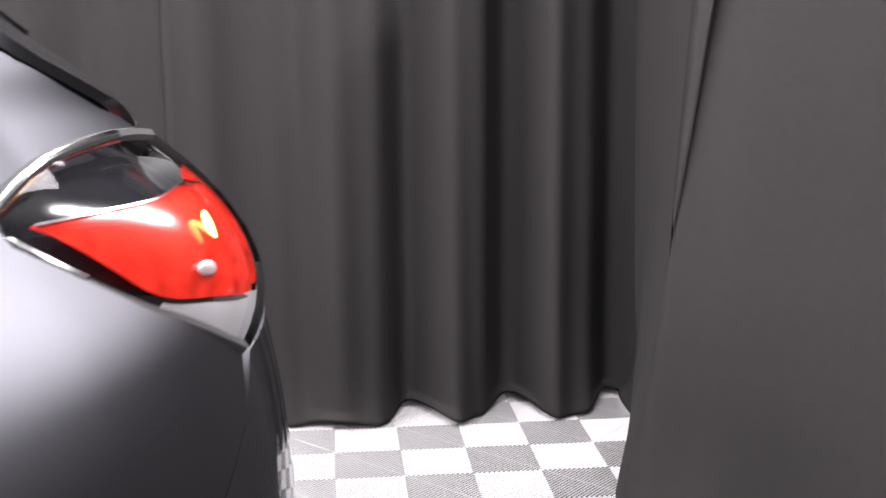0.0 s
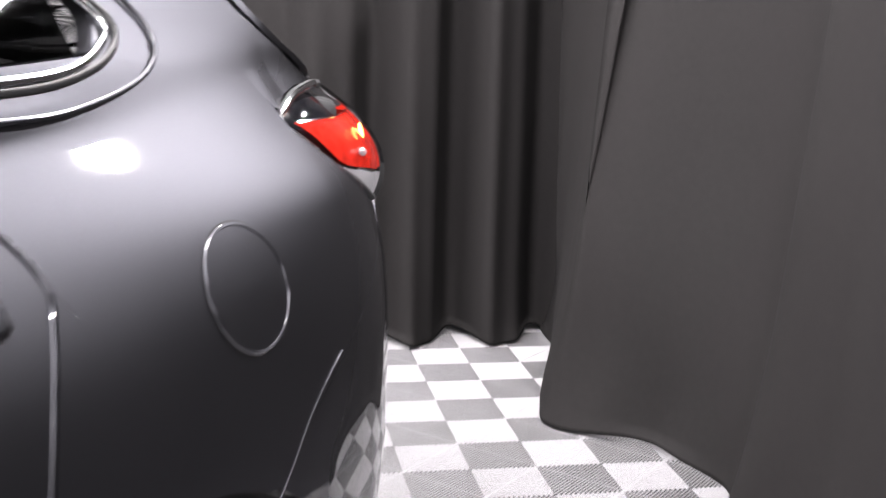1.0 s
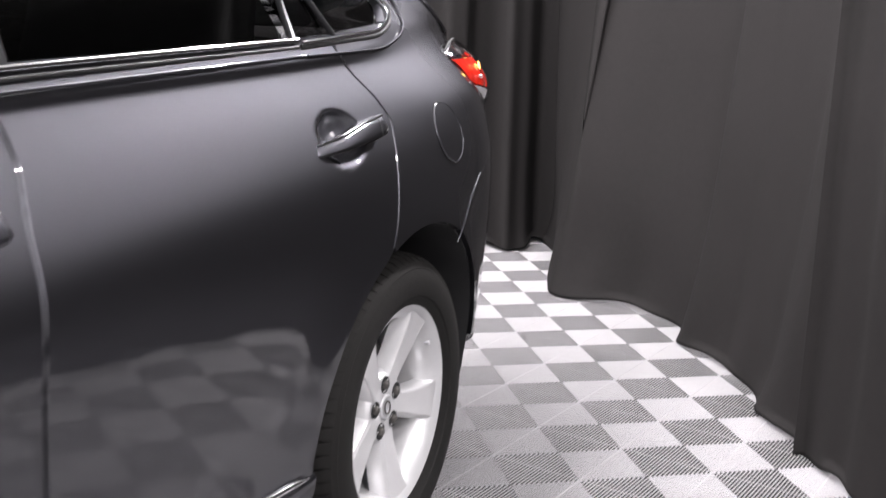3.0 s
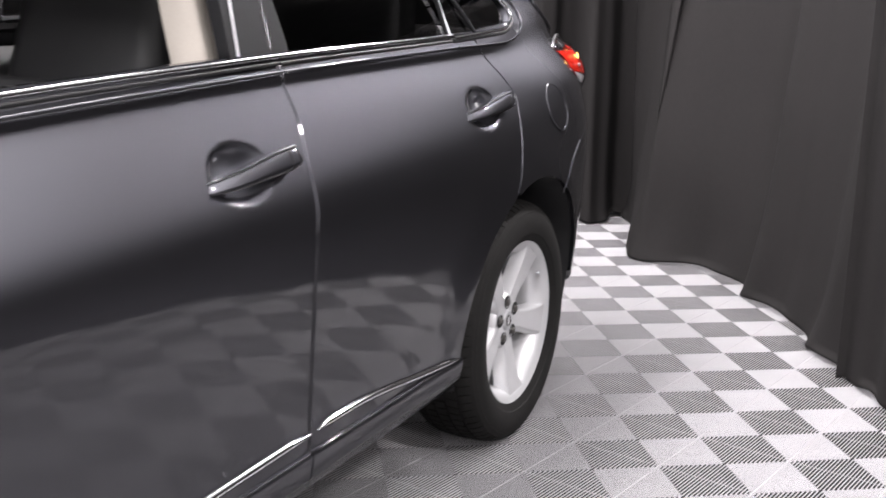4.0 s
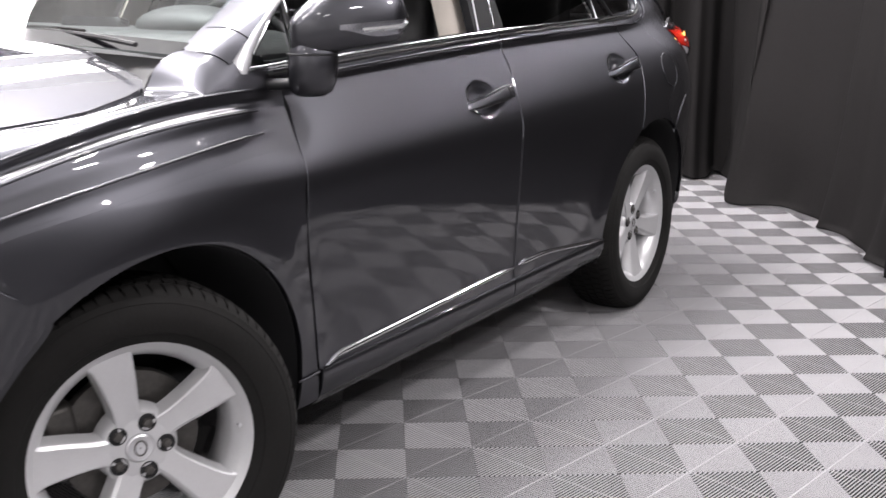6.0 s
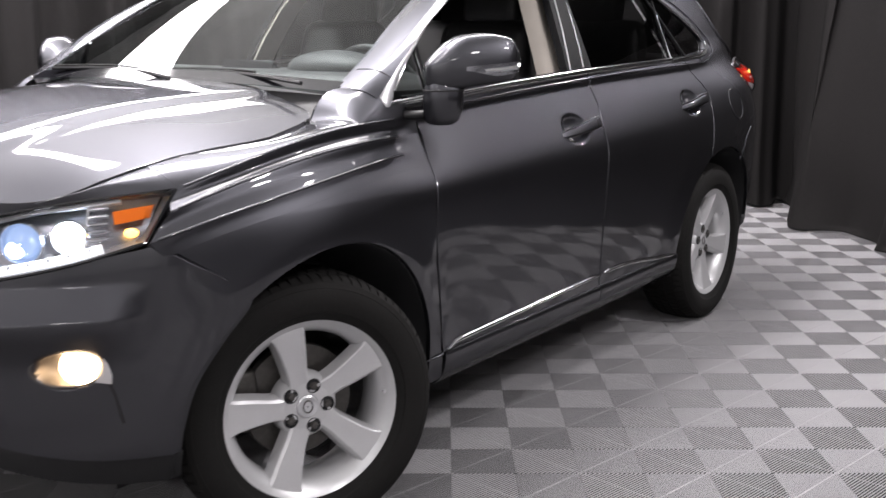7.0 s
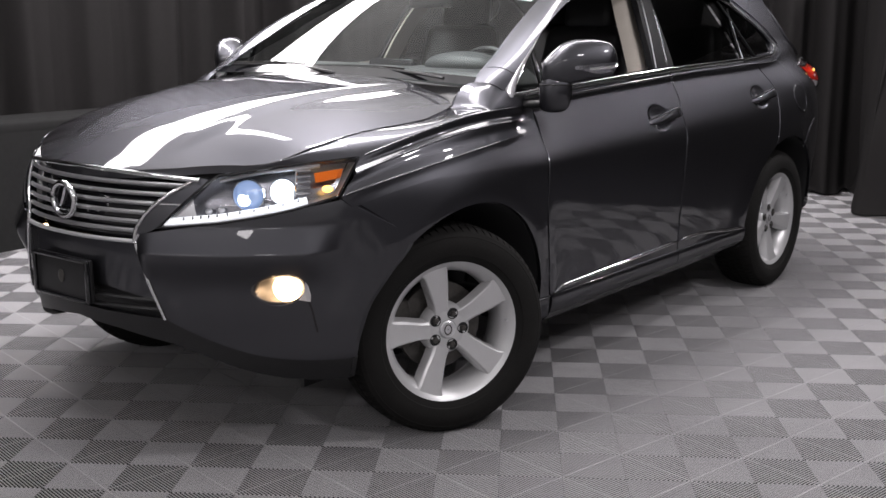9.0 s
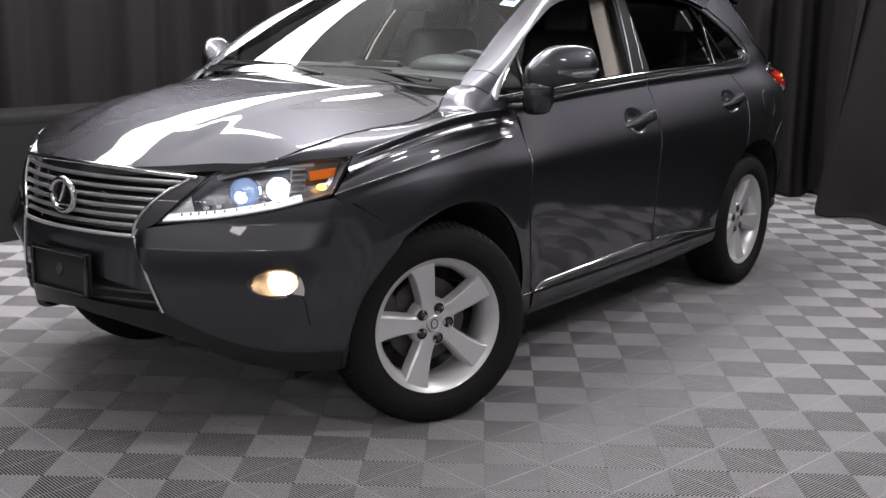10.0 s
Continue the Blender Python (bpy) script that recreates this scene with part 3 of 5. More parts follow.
def shoulder(s):
    us = [i / 140 for i in range(141)]
    top = [Vector((x, EDGE_Y(x), EDGE_Z(x))) for x in (-0.485 + 0.888 * u for u in us)]
    low, third, second, first = (fold_line(f, d, o, us) for f, d, o in ((2, -0.042, 0.0006), (2, 0.0, CREST[2]), (1, 0.0, CREST[1]), (0, 0.0, CREST[0])))
    side = Vector((0, 0.95, 0.3))
    rows = []
    for u, p0, p1, p2, p3, e in zip(us, low, third, second, first, top):
        k = smooth(0.02, 0.14, u)
        row = []
        for a, b, dip, at in ((p0, p1, 0.0012, 0.6), (p1, p2, 0.0045, 0.55), (p2, p3, 0.0110, 0.45)):
            for n in range(12):
                t = n / 12
                d = dip * k * (smooth(0, at, t) if t < at else smooth(1, at, t))
                row.append(a.lerp(b, t) - side * d)
        rise = e.z - p3.z
        bend = Vector(((p3.x + e.x) / 2, p3.y - 0.22 * rise, 0))
        bend.z = max(e.z - 0.16 * max(bend.y - e.y, 0), p3.z + 0.014)
        bend = bend.lerp((p3 + e) / 2 + Vector((0, 0.012, 0.010)), smooth(0.5, 1.0, u))
        row += [p3 * (1 - t) ** 2 + bend * 2 * t * (1 - t) + e * t * t for t in (0, 0.03, 0.07, 0.14, 0.22, 0.32, 0.42, 0.52, 0.62, 0.72, 0.82, 0.92, 1.0)]
        rows.append([(v.x, s * v.y, v.z) for v in row])
    return rows[::-1]


def wing_tip(s):
    rows = []
    for p, q in zip(spline([(0.403, 0.683), (0.47, 0.671), (0.53, 0.657), (0.575, 0.638), (0.61, 0.612)], 6), spline([(30.0, 0.987), (36, 0.982), (42, 0.977), (47, 0.968), (52, 0.954)], 6)):
        a, c = Vector((p[0], p[1], bonnet_z(*p) - 0.006)), Vector(on_nose([[q]], 0.004, 1)[0][0])
        rows.append([(v.x, s * v.y, v.z) for v in (a.lerp(c, t / 6) + Vector((0.3, 0.3, 0.9)) * 0.009 * math.sin(math.pi * t / 6) for t in range(7))])
    return rows


for s in (1, -1):
    us = [k / 60 for k in range(61)]
    for f, o in enumerate(CREST):
        line = fold_line(f, 0.0, o, us)[8:60]
        part("wing_crease", tube("wing_crease", [(p.x, s * (p.y - 0.0020), p.z - 0.0010) for p in line], 0.0042, PAINT, 12), front_wings[0 if s > 0 else 1])
    part("wing_tip", facing(sheet("wing_tip", wing_tip(s), PAINT, Vector((-0.01, 0, -0.012))), (0.3, 0.3 * s, 1)), front_wings[0 if s > 0 else 1])
for s in (1, -1):
    part("wing_shoulder", facing(sheet("wing_shoulder", shoulder(s), PAINT, Vector((0, -0.012 * s, -0.010))), (0, s, 0.3)), front_wings[0 if s > 0 else 1])

# cowl, windscreen, wipers
def ws(u, v):
    """Windscreen: u from -1 (right) to 1 (left), v from the foot (0) to the roof (1)."""
    foot = Vector((-0.265 - 0.02 * u * u, 0.70 * u, 1.195 - 0.018 * u * u))
    head = Vector((-1.00 - 0.13 * u * u, 0.575 * u, 1.625 - 0.035 * u * u))
    p = foot.lerp(head, v)
    p.z += 0.035 * math.sin(math.pi * v) * (1 - 0.4 * u * u)
    return p


screen = part("windscreen", facing(sheet("windscreen", [[tuple(ws(-1 + 2 * i / 24, j / 16)) for j in range(17)] for i in range(25)], WSGLASS), (0.5, 0, 1)), car, "clear windscreen with a greenish tint")
screen.visible_shadow = False
part("frit_band", sheet("frit_band", [[tuple(ws(-1 + 2 * i / 24, v) + Vector((0.002, 0, 0.003))) for v in (0, 0.03, 0.055)] for i in range(25)], GLOSSBLACK), screen)
part("cowl", sheet("cowl", [[(x, y, z) for x, z in ((BON_REAR(abs(y)) + 0.01, bonnet_z(BON_REAR(abs(y)), y) - 0.014), (BON_REAR(abs(y)) - 0.03, bonnet_z(BON_REAR(abs(y)), y) - 0.010), (-0.30, 1.180 - 0.03 * y * y))] for y in [-0.685 + 1.37 * i / 30 for i in range(31)]], TRIM, Vector((0, 0, -0.02)), flip=True), car)
for y0, y1, dz in ((0.60, -0.12, 0.0), (0.05, -0.60, 0.0)):
    p = [(-0.255 - 0.04 * math.sin(math.pi * t / 12) - 0.05 * (t / 12), y0 + (y1 - y0) * t / 12, 1.213 + 0.012 * math.sin(math.pi * t / 12) + 0.014 * t / 12) for t in range(13)]
    wiper = part("wiper", tube("wiper", [(x + 0.004, y, z - 0.010) for x, y, z in p], 0.0065, TRIM, 6), car)
    part("wiper_blade", tube("wiper_blade", [(x - 0.006, y, z - 0.002) for x, y, z in p[4:]], 0.0045, RUBBER, 5), wiper)
sticker = part("sticker", mesh_of("sticker", [tuple(ws(u, v) + Vector((-0.006, 0, -0.006))) for u, v in ((0.82, 0.70), (0.92, 0.70), (0.92, 0.78), (0.82, 0.78))], [(0, 1, 2, 3)], WHITE), screen, "small white and blue windscreen sticker")
part("sticker_print", mesh_of("sticker_print", [tuple(ws(u, v) + Vector((-0.004, 0, -0.004))) for u, v in ((0.83, 0.745), (0.90, 0.745), (0.90, 0.775), (0.83, 0.775))], [(0, 1, 2, 3)], BLUE), sticker)

# front pillar, roof rail panel and rear pillar, one pressing a side
RAIL_IN = [(-0.300, 0.704, 1.190), (-0.47, 0.678, 1.280), (-0.70, 0.642, 1.408), (-1.00, 0.598, 1.548), (-1.30, 0.575, 1.628), (-1.9, 0.57, 1.655), (-2.5, 0.555, 1.645), (-3.05, 0.52, 1.60)]
RAIL_OUT = [(-0.345, 0.806, 1.160), (-0.475, 0.796, 1.262), (-0.70, 0.754, 1.394), (-0.98, 0.70, 1.50), (-1.30, 0.672, 1.545), (-1.9, 0.665, 1.560), (-2.3, 0.668, 1.545), (-2.55, 0.672, 1.50)]


def rail(s):
    a, b = spline(RAIL_IN, 8), spline(RAIL_OUT, 8)
    rows = []
    for p, q in zip(a, b):
        p, q = Vector(p), Vector(q)
        side = Vector((0, 0.5, 0.85)).normalized()
        rows.append([tuple(Vector((v.x, s * v.y, v.z))) for v in (p.lerp(q, t / 8) + side * 0.012 * math.sin(math.pi * t / 8) for t in range(9))])
    return rows


for s, panel in zip((1, -1), both("roof_side", rail, PAINT, skirt=0.015)):
    part("pillar_joint", tube("pillar_joint", [(x, y + 0.001 * s, z) for x, y, z in rail(s)[5]], 0.0016, DARKGAP, 5), panel)
D_FRONT = [(-2.86, 1.244), (-2.885, 1.29), (-2.82, 1.345), (-2.66, 1.425), (-2.50, 1.49), (-2.36, 1.535)]
D_REAR = [(-3.435, 1.188), (-3.370, 1.225), (-3.295, 1.262), (-3.225, 1.315), (-3.135, 1.45), (-3.05, 1.60)]
P_LOW = [(-3.44, 1.187), (-3.375, 1.193), (-3.32, 1.193), (-3.25, 1.183), (-3.207, 1.166), (-3.190, 1.173), (-3.165, 1.212), (-3.0, 1.230), (-2.86, 1.245)]


def pillar_grid():
    rows = between(spline(D_REAR, 6), spline(D_FRONT, 6), 64)
    rows[0] = [(x, float(np.interp(x, [p[0] for p in P_LOW], [p[1] for p in P_LOW]))) for x, z in rows[0]]
    return rows


both("rear_pillar", lambda s: on_side(pillar_grid(), 0, s, flank), PAINT)

rows = []
for i in range(25):
    y = -0.58 + 1.16 * i / 24
    rows.append([(x, y, z - 0.05 * (y / 0.58) ** 2) for x, z in ((-1.0, 1.628), (-1.2, 1.655), (-1.5, 1.675), (-1.9, 1.685), (-2.4, 1.68), (-2.8, 1.66), (-3.08, 1.635))])
part("roof", sheet("roof", rows, PAINT, Vector((0, 0, -0.03)), flip=False), car)
part("headliner", sheet("headliner", [[(x, y, z - 0.06) for x, y, z in r] for r in rows], BEIGE), car)

# side glass with bright frames
def glazing(name, lower, upper, mat, label, out=-0.004):
    for s in (1, -1):
        g = part(name, facing(sheet(name, on_side(between(spline(lower, 6), spline(upper, 6), 8), out, s, cabin), mat), (0, s, 0)), car, label)
        g.visible_shadow = False


def btop(x):
    return BELT(x) + 0.012


DLO_TOP = curve([(-2.86, 1.285), (-2.70, 1.395), (-2.50, 1.487), (-2.3, 1.530), (-1.9, 1.548), (-1.3, 1.532), (-1.0, 1.488), (-0.75, 1.405), (-0.56, 1.285), (-0.43, 1.172)])
glazing("quarter_light", [(x, btop(x)) for x in (-0.43, -0.49, -0.555)], [(x, DLO_TOP(x)) for x in (-0.44, -0.50, -0.56)], GLASS, "small fixed triangular window")
glazing("rear_window", [(x, btop(x)) for x in (-1.655, -1.9, -2.1, -2.385)], [(x, DLO_TOP(x)) for x in (-1.70, -1.88, -2.05, -2.25)], TINT, "dark tinted rear door window")
glazing("rear_quarter_window", [(x, btop(x)) for x in (-2.41, -2.6, -2.75, -2.85)], [(x, DLO_TOP(x)) for x in (-2.28, -2.45, -2.65, -2.84)], TINT, "dark tinted quarter window")


def side_tube(name, pts, r, mat, out=0.0, flat=1.0, label=""):
    for s in (1, -1):
        part(name, tube(name, [(x, s * ((max(cabin(x, z), flank(x, z)) if x < -2.4 else cabin(x, z)) + out), z) for x, z in pts], r, mat, 8, flat), car, label)


for x0, x1 in ((-0.46, -1.612), (-1.620, -2.42)):
    side_tube("belt_moulding", [(x, BELT(x) + 0.008) for x in np.linspace(x0, x1, 20)], 0.0050, CHROME, 0.006, 0.7, "chrome belt moulding")
    side_tube("belt_seal", [(x, BELT(x) - 0.006) for x in np.linspace(x0, x1, 20)], 0.0042, TRIM, 0.0005, 0.6)
# painted rods added along the door tops to hold a bright highlight line
for x0, x1 in ((-0.62, -1.612), (-1.620, -2.428)):
    side_tube("door_top_bead", [(x, BELT(x) - 0.022) for x in np.linspace(x0, x1, 24)], 0.0034, PAINT, 0.006, 0.7)
# painted rod carries the same highlight round the quarter window
side_tube("window_bead", spline([(-2.436, BELT(-2.43) - 0.022), (-2.65, 1.189), (-2.80, 1.194), (-2.935, 1.226), (-2.975, 1.280), (-2.875, 1.370), (-2.71, 1.452), (-2.53, 1.525), (-2.3, 1.562)], 6), 0.0034, PAINT, 0.005, 0.7)
side_tube("window_seal", spline([(-2.43, BELT(-2.43) - 0.006), (-2.65, 1.212), (-2.79, 1.219), (-2.885, 1.244), (-2.915, 1.280), (-2.840, 1.340), (-2.685, 1.419), (-2.51, 1.500), (-2.3, 1.543)], 6), 0.006, TRIM, 0.001, 0.6)
side_tube("window_moulding", spline([(-2.43, BELT(-2.43) + 0.002), (-2.65, 1.221), (-2.79, 1.229), (-2.865, 1.250), (-2.895, 1.280), (-2.83, 1.335), (-2.68, 1.412), (-2.50, 1.492), (-2.3, 1.535), (-1.9, 1.553), (-1.3, 1.537), (-1.0, 1.493), (-0.75, 1.410), (-0.56, 1.290), (-0.43, 1.178)], 6), 0.0048, CHROME, 0.006, 0.7, "chrome window surround")
for s in (1, -1):
    plate_out = spline([(-0.366, 1.136), (-0.352, 1.158), (-0.392, 1.205), (-0.475, 1.266), (-0.60, 1.338), (-0.70, 1.392)], 5)
    plate_in = spline([(-0.392, 1.136), (-0.418, 1.160), (-0.437, 1.188), (-0.492, 1.238), (-0.605, 1.318), (-0.70, 1.380)], 5)
    rows = []
    for (xa, za), (xb, zb) in zip(plate_out, plate_in):
        rows.append([(xa + (xb - xa) * t, s * (cabin(xa + (xb - xa) * t, za + (zb - za) * t) + 0.012 + o), za + (zb - za) * t) for t, o in ((0, -0.012), (0.12, 0.0), (0.35, 0.005), (0.65, 0.005), (0.88, 0.0), (1, -0.012))])
    part("corner_moulding", facing(sheet("corner_moulding", rows, SATIN), (0, s, 0)), car, "chrome corner moulding")
side_tube("corner_strip", [(-0.395, 1.146), (-0.44, 1.148), (-0.50, 1.153), (-0.56, 1.160)], 0.005, CHROME, 0.009, 0.7, "chrome strip under the small window")
side_tube("window_post", [(-0.575, BELT(-0.575)), (-0.585, 1.30)], 0.011, GLOSSBLACK, 0.0)
side_tube("window_post", [(-2.40, BELT(-2.4)), (-2.405, 1.28), (-2.435, 1.38), (-2.47, 1.46)], 0.008, PILLAR, 0.002, 0.6)
# satin rod stands in for the reflection on the post's lower half
side_tube("window_post_strip", [(-2.402, BELT(-2.4) + 0.01), (-2.405, 1.28), (-2.43, 1.365), (-2.445, 1.40)], 0.0045, SATIN, 0.006, 0.6)
side_tube("window_post", [(-2.575, BELT(-2.57) + 0.004), (-2.515, 1.31), (-2.46, 1.40), (-2.40, 1.50)], 0.006, PILLAR, 0.003, 0.8)


def pillar(s):
    return on_side(between(spline([(-1.660, BELT(-1.66) + 0.006), (-1.675, 1.38), (-1.71, 1.545)], 6), spline([(-1.462, BELT(-1.46) + 0.006), (-1.515, 1.38), (-1.585, 1.535)], 6), 6), 0.003, s, cabin)


both("centre_pillar", pillar, PILLAR, skirt=0.03)
# bright metal rods stand in for reflections on the black door frames
side_tube("pillar_gap", [(-1.488, 1.20), (-1.538, 1.34), (-1.592, 1.47), (-1.622, 1.54)], 0.006, SATIN, 0.003, 0.5)
side_tube("pillar_gap", [(-1.598, 1.21), (-1.635, 1.34), (-1.682, 1.47), (-1.71, 1.54)], 0.0022, CHROME, 0.004, 0.5)
for s in (1, -1):
    part("pillar_trim", sheet("pillar_trim", [[(x, s * (cabin(x, z) - o), z) for x, o in ((-1.405 - k, 0.10), (-1.425 - k, 0.07), (-1.455 - k, 0.058), (-1.50 - k, 0.058), (-1.55 - k, 0.075))] for z, k in ((1.10, -0.01), (1.20, 0.01), (1.30, 0.035), (1.42, 0.075), (1.47, 0.10), (1.55, 0.15))], BEIGE, flip=s > 0), car, "beige cloth pillar trim")

# door handles
for i, (hx, hz) in enumerate(((-1.385, 1.003), (-2.450, 1.033))):
    for s in (1, -1):
        door = (front_doors, rear_doors)[i][0 if s > 0 else 1]
        y0 = half(hx, hz + 0.09) * 0.35 + half(hx, hz - 0.09) * 0.65
        rows = []
        for k in range(25):
            t = k / 24
            x = hx + 0.120 - 0.268 * t
            z = hz - 0.020 + 0.034 * t
            y = y0 - 0.006 + 0.022 * min(1.0, t * 3.2) ** 0.7
            hh = 0.0095 + 0.0115 * min(1, 1.3 * t) ** 0.9
            if k in (0, 24):
                hh, y = hh * 0.6, y - 0.003
            rows.append([(x, s * (y + dy), z + dz * hh) for dy, dz in ((-0.018, -1), (0.003, -1.0), (0.0105, -0.85), (0.008, -0.35), (0.001, 0.45), (-0.004, 0.9), (-0.008, 1.0), (-0.020, 1.0))])
        ends = [[tuple(sum(p[q] for p in r) / 8 for q in range(3))] * 8 for r in (rows[0], rows[-1])]
        handle = part("door_handle", sheet("door_handle", [ends[0]] + rows + [ends[1]], PAINT, closed=True), door)
        part("handle_strip", tube("handle_strip", [(r[5][0], r[5][1], r[5][2] + 0.0005) for r in rows[1:-1]], 0.0028, CHROME, 6), handle, "chrome strip")
        part("handle_split", tube("handle_split", [(x, y + 0.0006 * s, z) for x, y, z in rows[21][1:7]], 0.0013, DARKGAP, 5), handle)

# wing mirrors
for s in (1, -1):
    holder = tagged(new("wing_mirror"), "grey painted wing mirror with clear indicator")
    holder.parent = car
    holder.matrix_basis = pose(0, 0, 0) if s > 0 else pose(0, 0.07, -0.02)
    c0, c1 = Vector((-0.455, 0.895, 1.238)), Vector((-0.672, 1.078, 1.262))
    d = Vector((c1.x - c0.x, c1.y - c0.y, 0)).normalized()
    nrm = Vector((-d.y * -1, d.x * -1, 0))
    nrm = Vector((d.y, -d.x, 0))
    TOPZ = curve([(0, 0.020), (0.12, 0.055), (0.3, 0.088), (0.55, 0.092), (0.8, 0.080), (0.93, 0.058), (1.0, 0.012)])
    LOWZ = curve([(0, 0.050), (0.12, 0.070), (0.3, 0.066), (0.55, 0.056), (0.8, 0.054), (0.93, 0.044), (1.0, 0.012)])
    DEEP = curve([(0, 0.030), (0.12, 0.052), (0.35, 0.068), (0.7, 0.070), (0.9, 0.055), (1.0, 0.014)])

    def shell_point(t, a, grow=1.0):
        c = c0.lerp(c1, t)
        zz = TOPZ(t) if math.sin(a) > 0 else LOWZ(t)
        p = c + nrm * (DEEP(t) * grow * math.copysign(abs(math.cos(a)) ** 0.75, math.cos(a))) + Vector((0, 0, zz * grow * math.copysign(abs(math.sin(a)) ** 0.8, math.sin(a))))
        return (p.x, s * p.y, p.z)
    ts = [0, 0.04, 0.1, 0.2, 0.3, 0.4, 0.5, 0.6, 0.7, 0.8, 0.87, 0.92, 0.96, 0.985, 1.0]
    rows = [[shell_point(t, 2 * math.pi * k / 28) for k in range(28)] for t in ts]
    cap = [tuple(sum(p[q] for p in r) / 28 for q in range(3)) for r in (rows[0], rows[-1])]
    part("mirror_shell", sheet("mirror_shell", [[cap[0]] * 28] + rows + [[cap[1]] * 28], PAINT, closed=True, flip=s < 0), holder)
    foot = []
    for z, fx, fy, off in ((1.205, 0.050, 0.040, 0.0), (1.182, 0.060, 0.048, 0.0), (1.15, 0.060, 0.050, -0.004), (1.12, 0.058, 0.048, -0.010), (1.095, 0.052, 0.040, -0.015), (1.082, 0.036, 0.026, -0.02), (1.079, 0.004, 0.004, -0.02)):
        c = c0 + d * (0.052 - off * 0.5) + nrm * 0.004
        foot.append([(c.x + d.x * fx * math.copysign(abs(math.cos(a)) ** 0.7, math.cos(a)) + nrm.x * fy * math.sin(a), s * (c.y + off + d.y * fx * math.copysign(abs(math.cos(a)) ** 0.7, math.cos(a)) + nrm.y * fy * math.sin(a)), z) for a in [2 * math.pi * k / 24 for k in range(24)]])
    part("mirror_foot", sheet("mirror_foot", foot, PAINT, closed=True, flip=s > 0), holder)
    part("foot_joint", tube("foot_joint", [foot[1][k % 24] for k in range(25)], 0.0025, TRIM, 5), holder)
    part("mirror_base", tube("mirror_base", [(-0.46, s * 0.80, 1.105), (-0.485, s * 0.90, 1.112)], 0.014, TRIM, 12), holder)
    ind = [[shell_point(t, 0.02 - (0.10 + 0.42 * smooth(0.36, 0.72, t)) * q, 1.012) for q in (1.0, 0.66, 0.33, 0.0)] for t in np.linspace(0.36, 0.975, 18)]
    part("indicator", sheet("indicator", ind, DARKCHROME, flip=s > 0), holder, "clear indicator lens")
    part("indicator_line", tube("indicator_line", [shell_point(t, -0.16, 1.02) for t in np.linspace(0.55, 0.96, 14)], 0.006, CHROME, 6), holder)

# ---------------------------------------------------------------- front end
def sym(name, make, mat, label="", parent=None, skirt=None):
    return [part(name, sheet(name, make(s), mat, skirt, flip=s > 0), parent or car, label) for s in (1, -1)]


JOINT = [(33, 0.868), (23, 0.772), (20, 0.712), (24, 0.62), (28, 0.52), (30, 0.42), (31, 0.345)]
SPINDLE = [(71, 0.762), (71.6, 0.735), (70.6, 0.69), (69.6, 0.64), (68.5, 0.59), (67.3, 0.54), (66.1, 0.49)]


def fog_dent(grid, s):
    out = on_nose(grid, 0.0, s)
    for row, flat in zip(out, grid):
        for j, (a, z) in enumerate(flat):
            k = 0.034 * smooth(31.5, 40, a) * smooth(72.5, 68, a)
            k *= max(1 - (z - 0.708) / 0.080, 0) if z > 0.708 else smooth(0.56, 0.708, z) ** 1.5
            x, y, h = row[j]
            row[j] = (x + k * math.sin(radians(a)), y + s * k * math.cos(radians(a)), h)
    c = Vector(nose(44.0, 0.592))
    for row in out:
        for j, p in enumerate(row):
            d = math.hypot((p[0] - c.x) / 0.7, (p[1] * s - c.y) / 0.7)
            e = (d / 0.105) ** 2 + ((p[2] - c.z) / 0.047) ** 2
            if e < 1:
                k = 0.05 * (1 - e) ** 0.5
                row[j] = (p[0] - k * 0.75, p[1] - s * k * 0.65, p[2])
    return out


def bumper_grid():
    """The bumper's side, its lower edge bowed down in the middle."""
    rows = between(spline(JOINT, 16), spline(SPINDLE, 16), 80)
    n = len(rows) - 1
    return [[(a, z - 0.045 * math.sin(math.pi * j / 80) * (i / n) ** 3) for j, (a, z) in enumerate(row)] for i, row in enumerate(rows)]


sym("front_bumper", lambda s: fog_dent(bumper_grid(), s), PAINT, skirt=Vector((-0.02, 0, 0)))
sym("bumper_wing", lambda s: on_nose(between(spline([(69.5, 0.768), (67.8, 0.780), (63.2, 0.85), (59.5, 0.922), (58.8, 0.930)], 6), spline([(71.8, 0.740), (71.8, 0.785), (66.6, 0.88), (62.8, 0.918), (60.5, 0.934)], 6), 8), 0.0, s), PAINT, skirt=Vector((-0.03, 0, 0)))
LIP_A = [(31, 0.343), (36, 0.343), (40, 0.348), (45, 0.356), (50, 0.374), (55, 0.402), (60, 0.442), (66, 0.488), (78, 0.496), (90, 0.500)]
LIP_B = [(32, 0.265), (36, 0.268), (40, 0.272), (45, 0.285), (50, 0.305), (55, 0.335), (60, 0.37), (66, 0.405), (78, 0.440), (90, 0.460)]
part("bumper_lip", sheet("bumper_lip", [r for r in on_nose(between(spread(LIP_A, 8), spread(LIP_B, 8), 8), -0.012, 1)] + [r for r in on_nose(between(spread(LIP_A, 8), spread(LIP_B, 8), 8), -0.012, -1)][::-1], TRIM, Vector((-0.03, 0, 0)), flip=False), car)


def full_nose(rows_a, rows_b, k, m, out):
    g = on_nose(between(spread(rows_a, k), spread(rows_b, k), m), out, 1)
    return g + on_nose(between(spread(rows_a, k), spread(rows_b, k), m), out, -1)[::-1]


